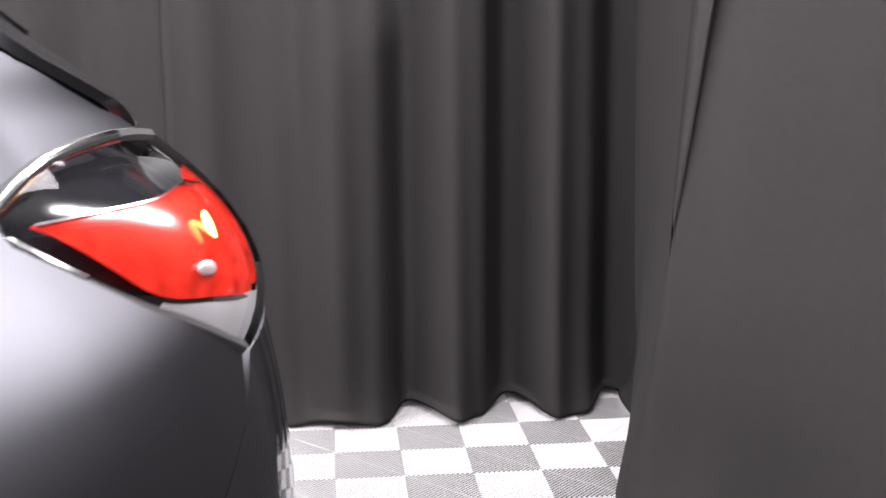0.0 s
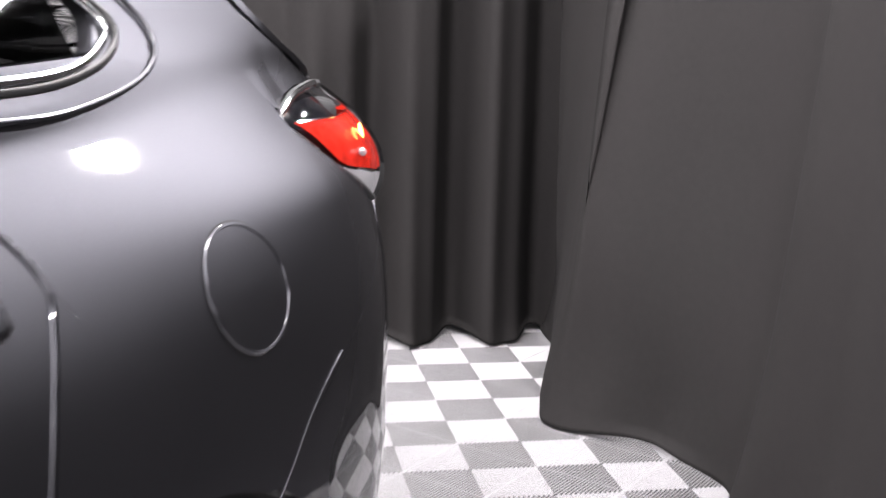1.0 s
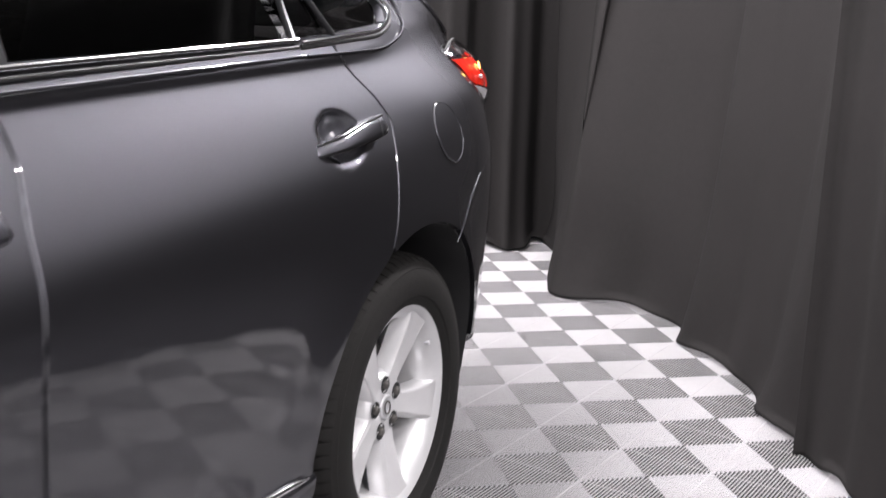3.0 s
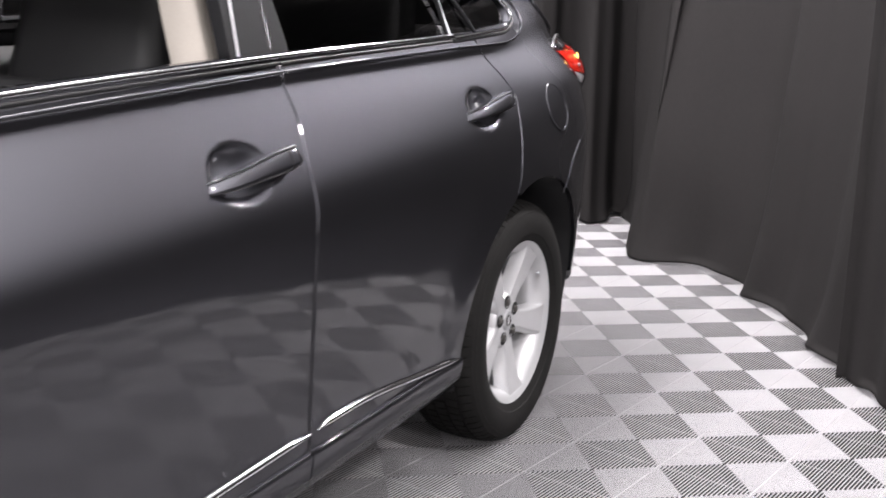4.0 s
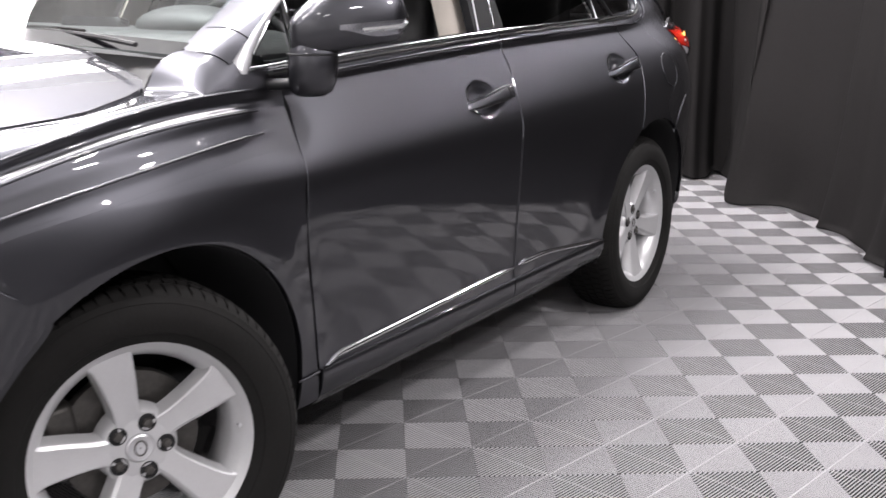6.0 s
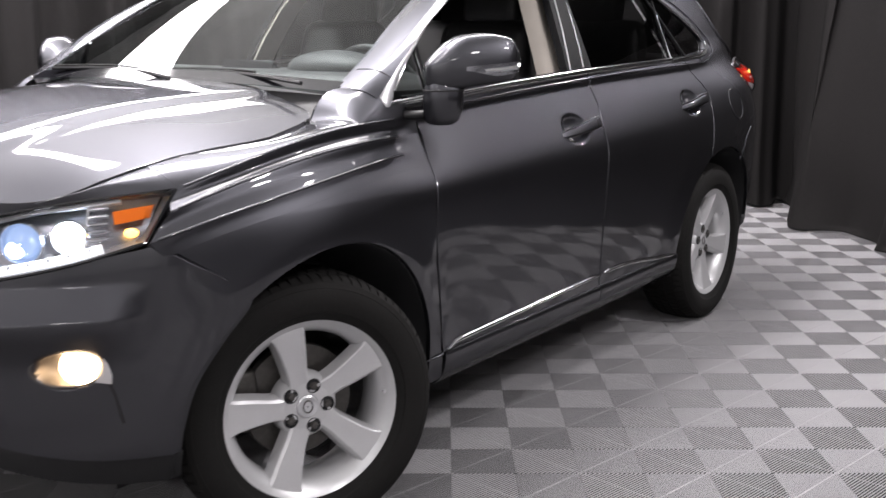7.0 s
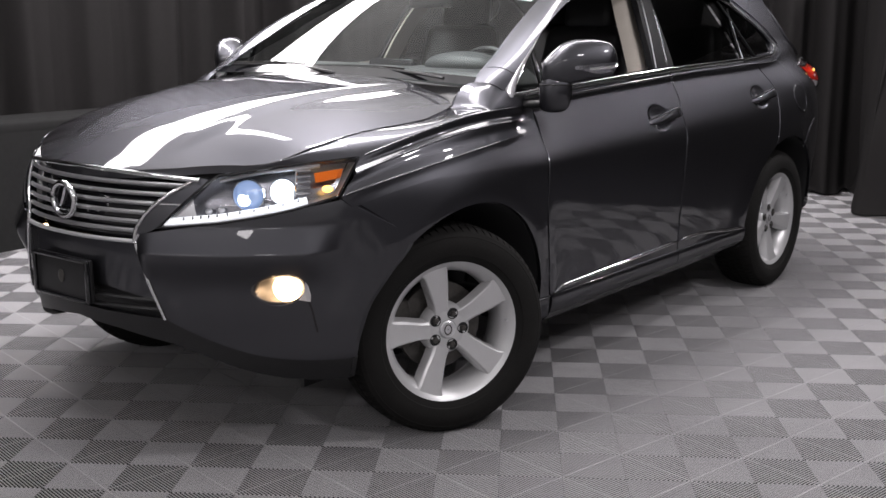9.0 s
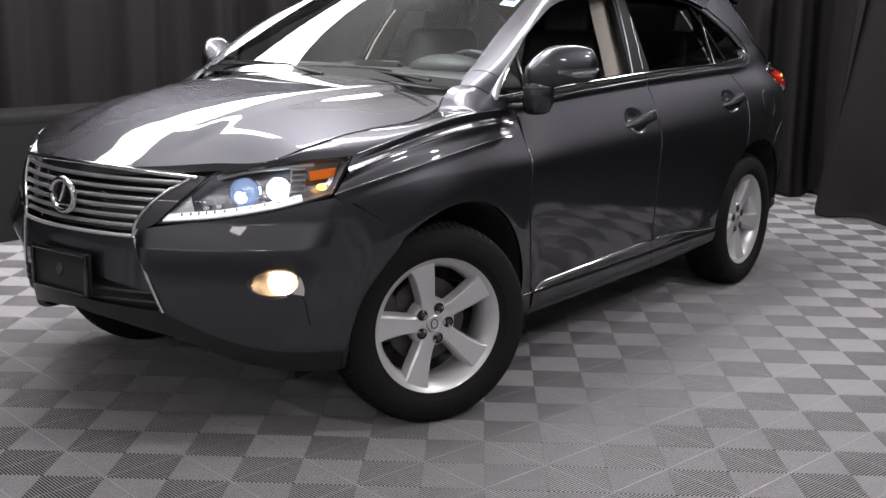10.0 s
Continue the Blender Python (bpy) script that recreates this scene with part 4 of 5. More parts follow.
part("bumper_bar", sheet("bumper_bar", full_nose([(71.6, 0.732), (80, 0.733), (90, 0.735)], [(67.6, 0.552), (79, 0.588), (90, 0.600)], 8, 6, 0.002), PAINT, Vector((-0.03, 0, 0)), flip=False), car)
part("lower_intake", sheet("lower_intake", full_nose([(67.6, 0.56), (79, 0.596), (90, 0.606)], [(65.8, 0.485), (78, 0.493), (90, 0.498)], 8, 6, -0.03), TRIM), car)
for z in (0.522, 0.552):
    a0 = 67.0 + (z - 0.5) * 20
    part("intake_bar", tube("intake_bar", [nose(a, z) for a in np.linspace(a0, 89.4, 10)] + [(nose(a, z)[0], -nose(a, z)[1], z) for a in np.linspace(89.4, a0, 10)], 0.008, TRIM, 6), car)
for s in (1, -1):
    part("spindle_strip", tube("spindle_strip", [on_nose([[p]], 0.003, s)[0][0] for p in spline(SPINDLE, 8)], 0.0065, CHROME, 8, 0.8), car, "chrome edge strip")

# grille
grille = tagged(new("grille"), "dark grille with satin horizontal bars")
grille.parent = car
G_SIDE = curve([(0.735, 72), (0.785, 71.5), (0.88, 66.5), (0.92, 62.6), (0.945, 60)])
part("grille_back", sheet("grille_back", full_nose([(72, 0.733), (80, 0.734), (90, 0.735)], [(62, 0.925), (76, 0.938), (90, 0.944)], 8, 6, -0.05), GLOSSBLACK), grille)
for i in range(6):
    z = 0.765 + 0.0285 * i
    a0 = G_SIDE(z)
    half_bar = [(x - 0.012, y, z + 0.004 * math.sin(math.radians(a))) for a in np.linspace(a0, 89.4, 14) for x, y, _ in [nose(a, z)]]
    part("grille_bar", tube("grille_bar", half_bar + [(x, -y, h) for x, y, h in half_bar[::-1]], 0.0078, GRILLEBAR, 8), grille)
top = [(x + 0.004, y, h) for a, z in spread([(60.5, 0.928), (70, 0.938), (80, 0.945), (89.4, 0.948)], 6) for x, y, h in [nose(a, z)]]
part("grille_top_strip", tube("grille_top_strip", top + [(x, -y, h) for x, y, h in top[::-1]], 0.008, CHROME, 8), grille, "chrome strip")
bot = [(x + 0.002, y, h) for a, z in spread([(72, 0.738), (80, 0.738), (89.4, 0.739)], 6) for x, y, h in [nose(a, z)]]
part("grille_bottom_strip", tube("grille_bottom_strip", bot + [(x, -y, h) for x, y, h in bot[::-1]], 0.007, SATIN, 8), grille)
for s in (1, -1):
    part("grille_side_strip", tube("grille_side_strip", [(x, s * y, h) for z in np.linspace(0.74, 0.93, 10) for x, y, h in [nose(G_SIDE(z), z)]], 0.007, CHROME, 8), grille)
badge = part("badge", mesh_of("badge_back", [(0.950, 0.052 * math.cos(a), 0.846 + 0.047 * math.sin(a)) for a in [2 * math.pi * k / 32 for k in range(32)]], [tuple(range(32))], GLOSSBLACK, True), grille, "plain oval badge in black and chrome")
part("badge_ring", tube("badge_ring", [(0.952, 0.058 * math.cos(a), 0.846 + 0.053 * math.sin(a)) for a in [2 * math.pi * k / 36 for k in range(37)]], 0.010, CHROME, 8), badge)
part("badge_stroke", tube("badge_stroke", [(0.952, 0.014, 0.886), (0.952, 0.004, 0.860), (0.952, -0.012, 0.832), (0.952, -0.024, 0.818), (0.952, 0.034, 0.816)], 0.0065, CHROME, 6), badge)

# plate holder
plate = tagged(new("plate_holder"), "black number plate holder without a plate")
plate.parent = car
place(part("holder_board", box("holder_board", (0.02, 0.30, 0.140), TRIM, 0.006), plate), pose(0.968, 0, 0.597))
for y, z, sy, sz in ((0, 0.662, 0.30, 0.014), (0, 0.532, 0.30, 0.012), (0.144, 0.597, 0.014, 0.14), (-0.144, 0.597, 0.014, 0.14)):
    place(part("holder_rim", box("holder_rim", (0.016, sy, sz), GLOSSBLACK, 0.004), plate), pose(0.980, y, z))
place(part("holder_mark", ball("holder_mark", (0.004, 0.016, 0.022), BRAKE), plate), pose(0.980, 0, 0.60))

# headlamps
LAMP_LOW = [(67, 0.784), (60.5, 0.795), (54, 0.807), (44, 0.836), (34.2, 0.878)]
LAMP_TOP = [(66, 0.800), (58.5, 0.928), (54, 0.948), (44, 0.972), (30.6, 0.988)]
for s in (1, -1):
    lamp = tagged(new("headlamp"), "lit headlamp with clear cover, projector and amber reflector")
    lamp.parent = car
    cover = part("lamp_cover", sheet("lamp_cover", on_nose(between(spline(LAMP_LOW, 8), spline(LAMP_TOP, 8), 10), 0.004, s), LENS), lamp, "clear lamp cover")
    facing(cover.data, (1, s, 0))
    cover.visible_shadow = False
    rows = on_nose(between(spline(LAMP_LOW, 8), spline(LAMP_TOP, 8), 10), -0.075, s)
    part("lamp_bowl", sheet("lamp_bowl", rows, DARKCHROME), lamp)
    rim = spline(LAMP_LOW, 8) + spline(LAMP_TOP, 8)[::-1]
    rim.append(rim[0])
    part("bowl_wall", sheet("bowl_wall", [[on_nose([[p]], o, s)[0][0] for o in (0.003, -0.075)] for p in rim], SATIN), lamp)
    part("lamp_edge", tube("lamp_edge", [on_nose([[p]], 0.002, s)[0][0] for p in rim], 0.0045, GLOSSBLACK, 6), lamp)
    for a, z, r, lit in ((51, 0.884, 0.046, PROJECTOR), (44.5, 0.893, 0.038, LAMPGLOW)):
        x, y, h = on_nose([[(a, z)]], -0.035, s)[0][0]
        aim = Matrix.Translation((x, y, h)) @ Matrix.Rotation(radians(-90 + s * 38), 4, "Z")
        ringo = place(part("lamp_ring", lathe("lamp_ring", [(r * 0.86, -0.03), (r * 0.96, -0.01), (r * 1.10, 0.010), (r * 1.02, 0.016), (r * 0.90, 0.0), (r * 0.86, -0.03)], CHROME, 32), lamp), aim)
        part("projector_lens", lathe("projector_lens", [(r * 0.89, -0.012), (r * 0.78, 0.006), (r * 0.52, 0.019), (r * 0.25, 0.025), (0.002, 0.027)], lit, 28), ringo, "lit projector lens")
        if lit is PROJECTOR:
            place(part("bulb_glow", lathe("bulb_glow", [(0.020, 0.0), (0.014, 0.006), (0.001, 0.008)], LAMPGLOW, 20), ringo), pose(0.012 * s, 0.021, -0.014))
    low = spline(LAMP_LOW, 8)
    led = [on_nose([[(a, z + 0.015)]], -0.014, s)[0][0] for a, z in low[1:-5]]
    part("led_strip", tube("led_strip", led, 0.011, STRIPGLOW, 8, 0.6), lamp, "white strip of small lamps")
    for k in range(5, len(led) - 1, 2):
        place(part("led_notch", box("led_notch", (0.010, 0.006, 0.006), DARKCHROME, 0.0015, 1), lamp), pose(led[k][0] + 0.008, led[k][1] + 0.004 * s, led[k][2] + 0.007, 20, 30, 40 * s))
    tip = on_nose(between(spread([(66.5, 0.788), (62, 0.796), (59.5, 0.799)], 4), spread([(66.2, 0.800), (62.4, 0.865), (61.6, 0.880)], 4), 6), -0.016, s)
    part("lamp_tip", facing(sheet("lamp_tip", tip, SATIN), (1, 0, 0)), lamp, "bright inner corner of the lamp")
    part("upper_blade", tube("upper_blade", [on_nose([[(a, z)]], -0.020, s)[0][0] for a, z in spline([(57, 0.925), (50, 0.948), (44, 0.958), (38, 0.966)], 5)], 0.007, SATIN, 6, 1.6), lamp)
    part("side_reflector", sheet("side_reflector", on_nose(between(spline([(38.6, 0.918), (36.5, 0.923), (34.6, 0.928)], 3), spline([(38.9, 0.946), (36.5, 0.951), (34.0, 0.955)], 3), 3), -0.016, s), AMBER, Vector((-0.02, 0, 0)), flip=s > 0), lamp, "amber reflector")
    place(part("indicator_bulb", ball("indicator_bulb", (0.016, 0.018, 0.011), AMBERGLOW), lamp), pose(*on_nose([[(36.2, 0.898)]], -0.020, s)[0][0]))
    for z in (0.886, 0.902, 0.918, 0.934, 0.950):
        part("lamp_fin", tube("lamp_fin", [on_nose([[(a, z + (43 - a) * 0.001)]], -0.022, s)[0][0] for a in (42.2, 41, 39.6)], 0.0048, CHROME, 6, 1.5), lamp)
    part("fin_post", tube("fin_post", [on_nose([[(42.4, z)]], -0.02, s)[0][0] for z in (0.872, 0.91, 0.955)], 0.004, CHROME, 6), lamp)
    for k, (a, z) in enumerate(((58.5, 0.83), (56, 0.835), (47, 0.845), (41, 0.862))):
        place(part("lamp_detail", ball("lamp_detail", (0.012, 0.012, 0.010), SATIN, 10, 8), lamp), pose(*on_nose([[(a, z)]], -0.05, s)[0][0]))

# fog lamps
for s in (1, -1):
    fog = tagged(new("fog_lamp"), "lit round fog lamp in a bright recess")
    fog.parent = car
    x, y, h = on_nose([[(42.5, 0.594)]], -0.014, s)[0][0]
    aim = Matrix.Translation((x, y, h)) @ Matrix.Rotation(radians(-90 + s * 40), 4, "Z")
    rings = []
    for r, o in ((1.0, 0.004), (0.94, 0.006), (0.86, -0.004), (0.66, -0.026), (0.35, -0.036), (0.05, -0.038)):
        rings.append([on_nose([[(44.0 + 5.3 * r * math.cos(q), 0.592 + 0.046 * r * math.sin(q))]], o, s)[0][0] for q in [2 * math.pi * k / 36 for k in range(36)]])
    part("fog_recess", facing(sheet("fog_recess", rings, FOGBOWL, closed=True), (1, s, 0)), fog, "grey oval recess")
    part("fog_flange", facing(sheet("fog_flange", on_nose(between([(40.6, 0.556), (39.6, 0.58), (39.4, 0.615)], [(38.4, 0.548), (38.3, 0.57), (38.8, 0.60)], 4), 0.006, s), SATIN), (1, s, 0)), fog)
    # black rod laid on the bumper stands for the shade in its crease
    part("bumper_groove", tube("bumper_groove", [on_nose([[q]], 0.0015, s)[0][0] for q in ((38.6, 0.545), (38.1, 0.52), (37.7, 0.485), (37.3, 0.445))], 0.0035, DARKGAP, 6, 0.6), fog)
    place(part("fog_bulb", lathe("fog_bulb", [(0.044, -0.012), (0.045, 0.006), (0.038, 0.019), (0.022, 0.027), (0.001, 0.030)], FOGGLOW, 28), fog, "lit lamp"), aim)

# tail lamps
T_LOW = [(-3.197, 0.803, 1.145), (-3.235, 0.824, 1.117), (-3.285, 0.834, 1.087), (-3.338, 0.842, 1.060), (-3.398, 0.836, 1.028)]
T_TOP = [(-3.200, 0.797, 1.160), (-3.250, 0.786, 1.184), (-3.320, 0.768, 1.194), (-3.375, 0.750, 1.194), (-3.425, 0.725, 1.188)]
T_FULL = curve([(0, 0.0), (0.25, 0.010), (0.5, 0.022), (0.75, 0.036), (1.0, 0.044)])


def tail_point(u, v, sink, s):
    """A point of the tail lamp: u from its front tip to the rear edge, v from bottom to top."""
    lo, hi = spline(T_LOW, 8), spline(T_TOP, 8)
    i = min(int(u * 32), 31)
    f = u * 32 - i
    a = Vector(lo[i]).lerp(Vector(lo[i + 1]), f).lerp(Vector(hi[i]).lerp(Vector(hi[i + 1]), f), v)
    full = T_FULL(u) * 4 * v * (1 - v)
    return (a.x - 0.25 * full + 0.5 * sink * u, s * (a.y + full - sink), a.z)


def tail_patch(name, low, high, sink, mat, s, wrap):
    rows = [[tail_point(u, low(u) + (high(u) - low(u)) * k / 12, sink, s) for k in range(13)] for u in np.linspace(*wrap, 26)]
    for d, e in ((0.012, 0.020), (0.022, 0.06), (0.028, 0.12)):
        rows.append([(x - d, y - s * e, z) for x, y, z in rows[25]])
    return facing(sheet(name, rows, mat), (-0.3, s, 0))


R_LOW = curve([(0.16, 0.42), (0.35, 0.22), (0.6, 0.10), (0.85, 0.20), (1.0, 0.27)])
R_HIGH = curve([(0.16, 0.46), (0.35, 0.55), (0.6, 0.64), (0.8, 0.74), (1.0, 0.77)])
for s in (1, -1):
    tl = tagged(new("tail_lamp"), "red tail lamp under a clear cover")
    tl.parent = car
    cov = part("lamp_cover", tail_patch("lamp_cover", lambda u: 0.0, lambda u: 1.0, 0.0, LENS, s, (0, 1)), tl, "clear lamp cover")
    cov.visible_shadow = False
    part("lamp_bowl", tail_patch("lamp_bowl", lambda u: 0.0, lambda u: 1.0, 0.034, GLOSSBLACK, s, (0, 0.97)), tl)
    part("red_lens", tail_patch("red_lens", R_LOW, R_HIGH, 0.010, REDLENS, s, (0.16, 1.0)), tl, "red lens")
    part("lens_tip", tail_patch("lens_tip", lambda u: 0.02, lambda u: R_LOW(u) - 0.03, 0.012, SATIN, s, (0.62, 1.0)), tl, "clear grey lower lens")
    part("lens_edge", tube("lens_edge", [tail_point(u, R_HIGH(u), 0.009, s) for u in np.linspace(0.17, 0.98, 14)], 0.0018, CHROME, 5), tl)
    part("lamp_edge", tube("lamp_edge", [tail_point(u, 1, 0.002, s) for u in np.linspace(0.62, 0.0, 14)] + [tail_point(u, 0, 0.002, s) for u in np.linspace(0.0, 0.30, 8)], 0.0055, CHROME, 8, 0.7), tl, "chrome edge")
    part("lamp_seal", tube("lamp_seal", [tail_point(u, 1, 0.006, s) for u in np.linspace(1.0, 0.0, 20)] + [tail_point(u, 0, 0.006, s) for u in np.linspace(0.0, 1.0, 20)], 0.0055, DARKGAP, 6), tl)
    place(part("bulb", ball("bulb", (0.004, 0.003, 0.016), AMBERGLOW), tl), pose(*tail_point(0.80, 0.52, 0.009, s), 0, 25, 0))
    place(part("bulb_socket", ball("bulb_socket", (0.010, 0.004, 0.006), SATIN), tl), pose(*tail_point(0.74, 0.30, 0.008, s), 0, -15, 0))
    place(part("lamp_backing", box("lamp_backing", (0.20, 0.10, 0.14), DARKGAP, 0.02), tl), pose(-3.34, s * 0.70, 1.10))

# ---------------------------------------------------------------- wheels
def wheel_mesh():
    w = tagged(new("wheel"), "five spoke silver alloy wheel with black tyre")
    tyre = [(0.247, -0.10), (0.268, -0.115), (0.30, -0.119), (0.335, -0.112), (0.353, -0.094), (0.361, -0.06), (0.364, 0.0), (0.361, 0.06), (0.353, 0.094), (0.347, 0.1045), (0.3455, 0.105), (0.335, 0.112), (0.333, 0.1115), (0.318, 0.1175), (0.30, 0.119), (0.282, 0.117), (0.271, 0.114), (0.268, 0.1105), (0.257, 0.106), (0.247, 0.10)]
    part("tyre", lathe("tyre", tyre, RUBBER, 96, 25), w, "black rubber tyre")
    crown = curve([(0.0, 0.3695), (0.06, 0.3665), (0.085, 0.361), (0.098, 0.3535), (0.106, 0.346)])
    bm = bmesh.new()
    for k in range(76):
        for n, (ya, yb, lean) in enumerate(((-0.104, -0.062, -0.5), (-0.054, -0.022, 0.4), (-0.015, 0.015, 0.0), (0.022, 0.054, 0.4), (0.062, 0.104, -0.5))):
            a0 = 2 * math.pi * (k + 0.5 * (n % 2)) / 76
            grid = []
            for q in range(4):
                y = ya + (yb - ya) * q / 3
                for da in (0.004, 0.072):
                    a = a0 + da + lean * 0.03 * q / 3
                    grid.append([bm.verts.new((r * math.sin(a), y, r * math.cos(a))) for r in (crown(abs(y)), crown(abs(y)) - 0.006)])
            for q in range(3):
                p0, p1, p2, p3 = grid[2 * q], grid[2 * q + 1], grid[2 * q + 3], grid[2 * q + 2]
                bm.faces.new((p0[0], p1[0], p2[0], p3[0]))
                bm.faces.new((p0[0], p3[0], p3[1], p0[1]))
                bm.faces.new((p2[0], p1[0], p1[1], p2[1]))
            for p, q in ((grid[0], grid[1]), (grid[7], grid[6])):
                bm.faces.new((q[0], p[0], p[1], q[1]))
    part("tread", bm_mesh("tread", bm, RUBBER, 30), w)
    part("rim", lathe("rim", [(0.247, -0.10), (0.222, -0.06), (0.205, 0.0), (0.206, 0.045), (0.213, 0.066), (0.224, 0.082), (0.236, 0.0935), (0.249, 0.101), (0.2555, 0.105), (0.258, 0.104), (0.259, 0.099), (0.249, 0.09)], ALLOY, 96, 50), w)
    part("hub", lathe("hub", [(0.092, 0.010), (0.088, 0.048), (0.080, 0.058), (0.064, 0.0605), (0.034, 0.061), (0.031, 0.058)], ALLOY, 60), w)
    cap = part("hub_cap", lathe("hub_cap", [(0.0315, 0.056), (0.0305, 0.0635), (0.027, 0.066), (0.024, 0.0645), (0.002, 0.0645)], SATIN, 32), w, "plain hub cap")
    part("cap_mark", tube("cap_mark", [(0.013 * math.cos(a), 0.0655, 0.017 * math.sin(a)) for a in [2 * math.pi * k / 20 for k in range(21)]], 0.002, BRAKE, 5), cap)
    for k in range(5):
        a0 = 2 * math.pi * k / 5 + radians(1)
        bm = bmesh.new()
        rings = []
        for i in range(15):
            t = i / 14
            r = 0.050 + (0.240 - 0.050) * t
            flare = max(t - 0.80, 0) / 0.20
            root = max(0.35 - t, 0) / 0.35
            wl = 0.024 + 0.032 * t + 0.016 * flare ** 2 + 0.010 * root ** 2
            wr = 0.021 + 0.022 * t + 0.014 * flare ** 2 + 0.012 * root ** 2
            y = 0.0605 + 0.031 * t ** 1.1
            sk = 0.014 * math.sin(math.pi * t * 0.6)
            prof = [(-wl - 0.006, -0.045), (-wl - 0.003, -0.012), (-wl, -0.002), (-wl + 0.004, 0.0), (0.0, -0.0025), (wr - 0.010, -0.001), (wr - 0.002, -0.006), (wr + 0.002, -0.014), (wr + 0.006, -0.045)]
            rings.append([bm.verts.new((r * math.cos(a0) - (c + sk) * math.sin(a0), y + dy, r * math.sin(a0) + (c + sk) * math.cos(a0))) for c, dy in prof])
        for p, q in zip(rings[:-1], rings[1:]):
            for n in range(len(p) - 1):
                bm.faces.new((p[n], q[n], q[n + 1], p[n + 1]))
        part("spoke", bm_mesh("spoke", bm, ALLOY, 22), w)
        al = a0 + math.pi / 5
        pocket = place(part("nut_pocket", lathe("nut_pocket", [(0.0205, 0.061), (0.0195, 0.0630), (0.0180, 0.0620), (0.0172, 0.0608), (0.001, 0.0608)], DARKGAP, 20), w), pose(0.058 * math.cos(al), 0, 0.058 * math.sin(al)))
        part("wheel_nut", lathe("wheel_nut", [(0.0115, 0.060), (0.0115, 0.066), (0.009, 0.0695), (0.001, 0.071)], BRAKE, 6), pocket)
    place(part("valve", tube("valve", [(0, 0.06, 0), (0, 0.085, 0)], 0.005, SATIN, 8), w), pose(0.221 * math.cos(radians(177)), 0, 0.221 * math.sin(radians(177))))
    disc = part("brake_disc", lathe("brake_disc", [(0.07, -0.005), (0.155, -0.005), (0.157, -0.01), (0.157, -0.03), (0.07, -0.03)], BRAKE, 48), w)
    place(part("brake_caliper", box("brake_caliper", (0.07, 0.06, 0.17), BRAKE, 0.015), w), pose(0.145, -0.02, 0.02, 0, 8, 0))
    return w


wheel = wheel_mesh()
wheel.parent = car
STEER = -26
wheel.matrix_basis = pose(0.016, 0.80, 0.364, 0, 0, STEER)
for x, y, rz, spin in ((0, -0.80, 180 + STEER, 20), (-2.74, 0.802, 0, 26), (-2.74, -0.802, 180, 50)):
    c = copy_thing(wheel, pose(x, y, 0.366, 0, 0, rz) @ pose(0, 0, 0, 0, spin, 0))
    c.parent = car

# ---------------------------------------------------------------- tailgate, shut
gate = tagged(new("tailgate"), "shut grey tailgate with a dark rear window")
gate.parent = car
GATE_X = curve([(0.98, -3.46), (1.17, -3.455), (1.20, -3.43), (1.262, -3.30), (1.315, -3.23), (1.45, -3.142), (1.60, -3.055)])
GATE_MID = curve([(0.98, -3.77), (1.10, -3.76), (1.20, -3.70), (1.30, -3.58), (1.45, -3.42), (1.60, -3.26)])
GATE_WIDE = curve([(0.98, 0.66), (1.17, 0.66), (1.20, 0.700), (1.262, 0.720), (1.315, 0.705), (1.45, 0.640), (1.60, 0.53)])


def gate_point(z, q, out=0.0):
    """A point of the tailgate at height z; q runs from one side (-1) to the other (1)."""
    xe, xm = GATE_X(z), GATE_MID(z) - out
    return (xm + (xe - xm) * abs(q) ** 2.6, GATE_WIDE(z) * q, z + 0.3 * out)


def gate_patch(z0, z1, q0, q1, out, n=12, m=24):
    return [[gate_point(z0 + (z1 - z0) * i / n, q0 + (q1 - q0) * j / m, out) for j in range(m + 1)] for i in range(n + 1)]


part("gate_skin", facing(sheet("gate_skin", gate_patch(0.985, 1.60, -1, 1, 0.0, 32, 48), PAINT, Vector((0.02, 0, 0))), (-1, 0, 0)), gate)
part("rear_glass", facing(sheet("rear_glass", gate_patch(1.27, 1.555, -0.88, 0.88, 0.006), GLOSSBLACK, Vector((0.01, 0, 0))), (-1, 0, 0)), gate, "dark rear window")
part("gate_garnish", facing(sheet("gate_garnish", gate_patch(1.015, 1.04, -0.5, 0.5, 0.012, 4), CHROME, Vector((0.012, 0, 0))), (-1, 0, 0)), gate, "chrome garnish strip")
for s in (1, -1):
    part("gate_lamp", facing(sheet("gate_lamp", gate_patch(1.05, 1.17, 0.55 * s, 0.96 * s, 0.010), DARKRED, Vector((0.012, 0, 0))), (-1, 0, 0)), gate, "dark red lamp on the tailgate")
spoiler = [[(x, 0.55 * q, z - 0.05 * q * q) for x, z in ((-3.02, 1.640), (-3.12, 1.632), (-3.24, 1.612), (-3.30, 1.592), (-3.295, 1.578), (-3.20, 1.585))] for q in np.linspace(-1, 1, 21)]
part("roof_spoiler", facing(sheet("roof_spoiler", spoiler, PAINT, Vector((0, 0, -0.012))), (0, 0, 1)), gate)

# every painted panel faces out of the car
for ob in car.children_recursive:
    me = ob.data
    if me is None or me.materials[0] is not PAINT:
        continue
    shut = len(me.edges) * 2 == sum(p.loop_total for p in me.polygons)
    own = sum((v.co for v in me.vertices), Vector()) / len(me.vertices)
    total = 0.0
    for p in me.polygons:
        c = p.center
        if p.area > 1e-9:
            heart = own if shut else Vector((min(max(c.x, -2.9), 0.2), 0, min(max(c.z, 0.7), 1.0)))
            total += p.area * p.normal.dot(c - heart)
    if total < 0:
        me.flip_normals()

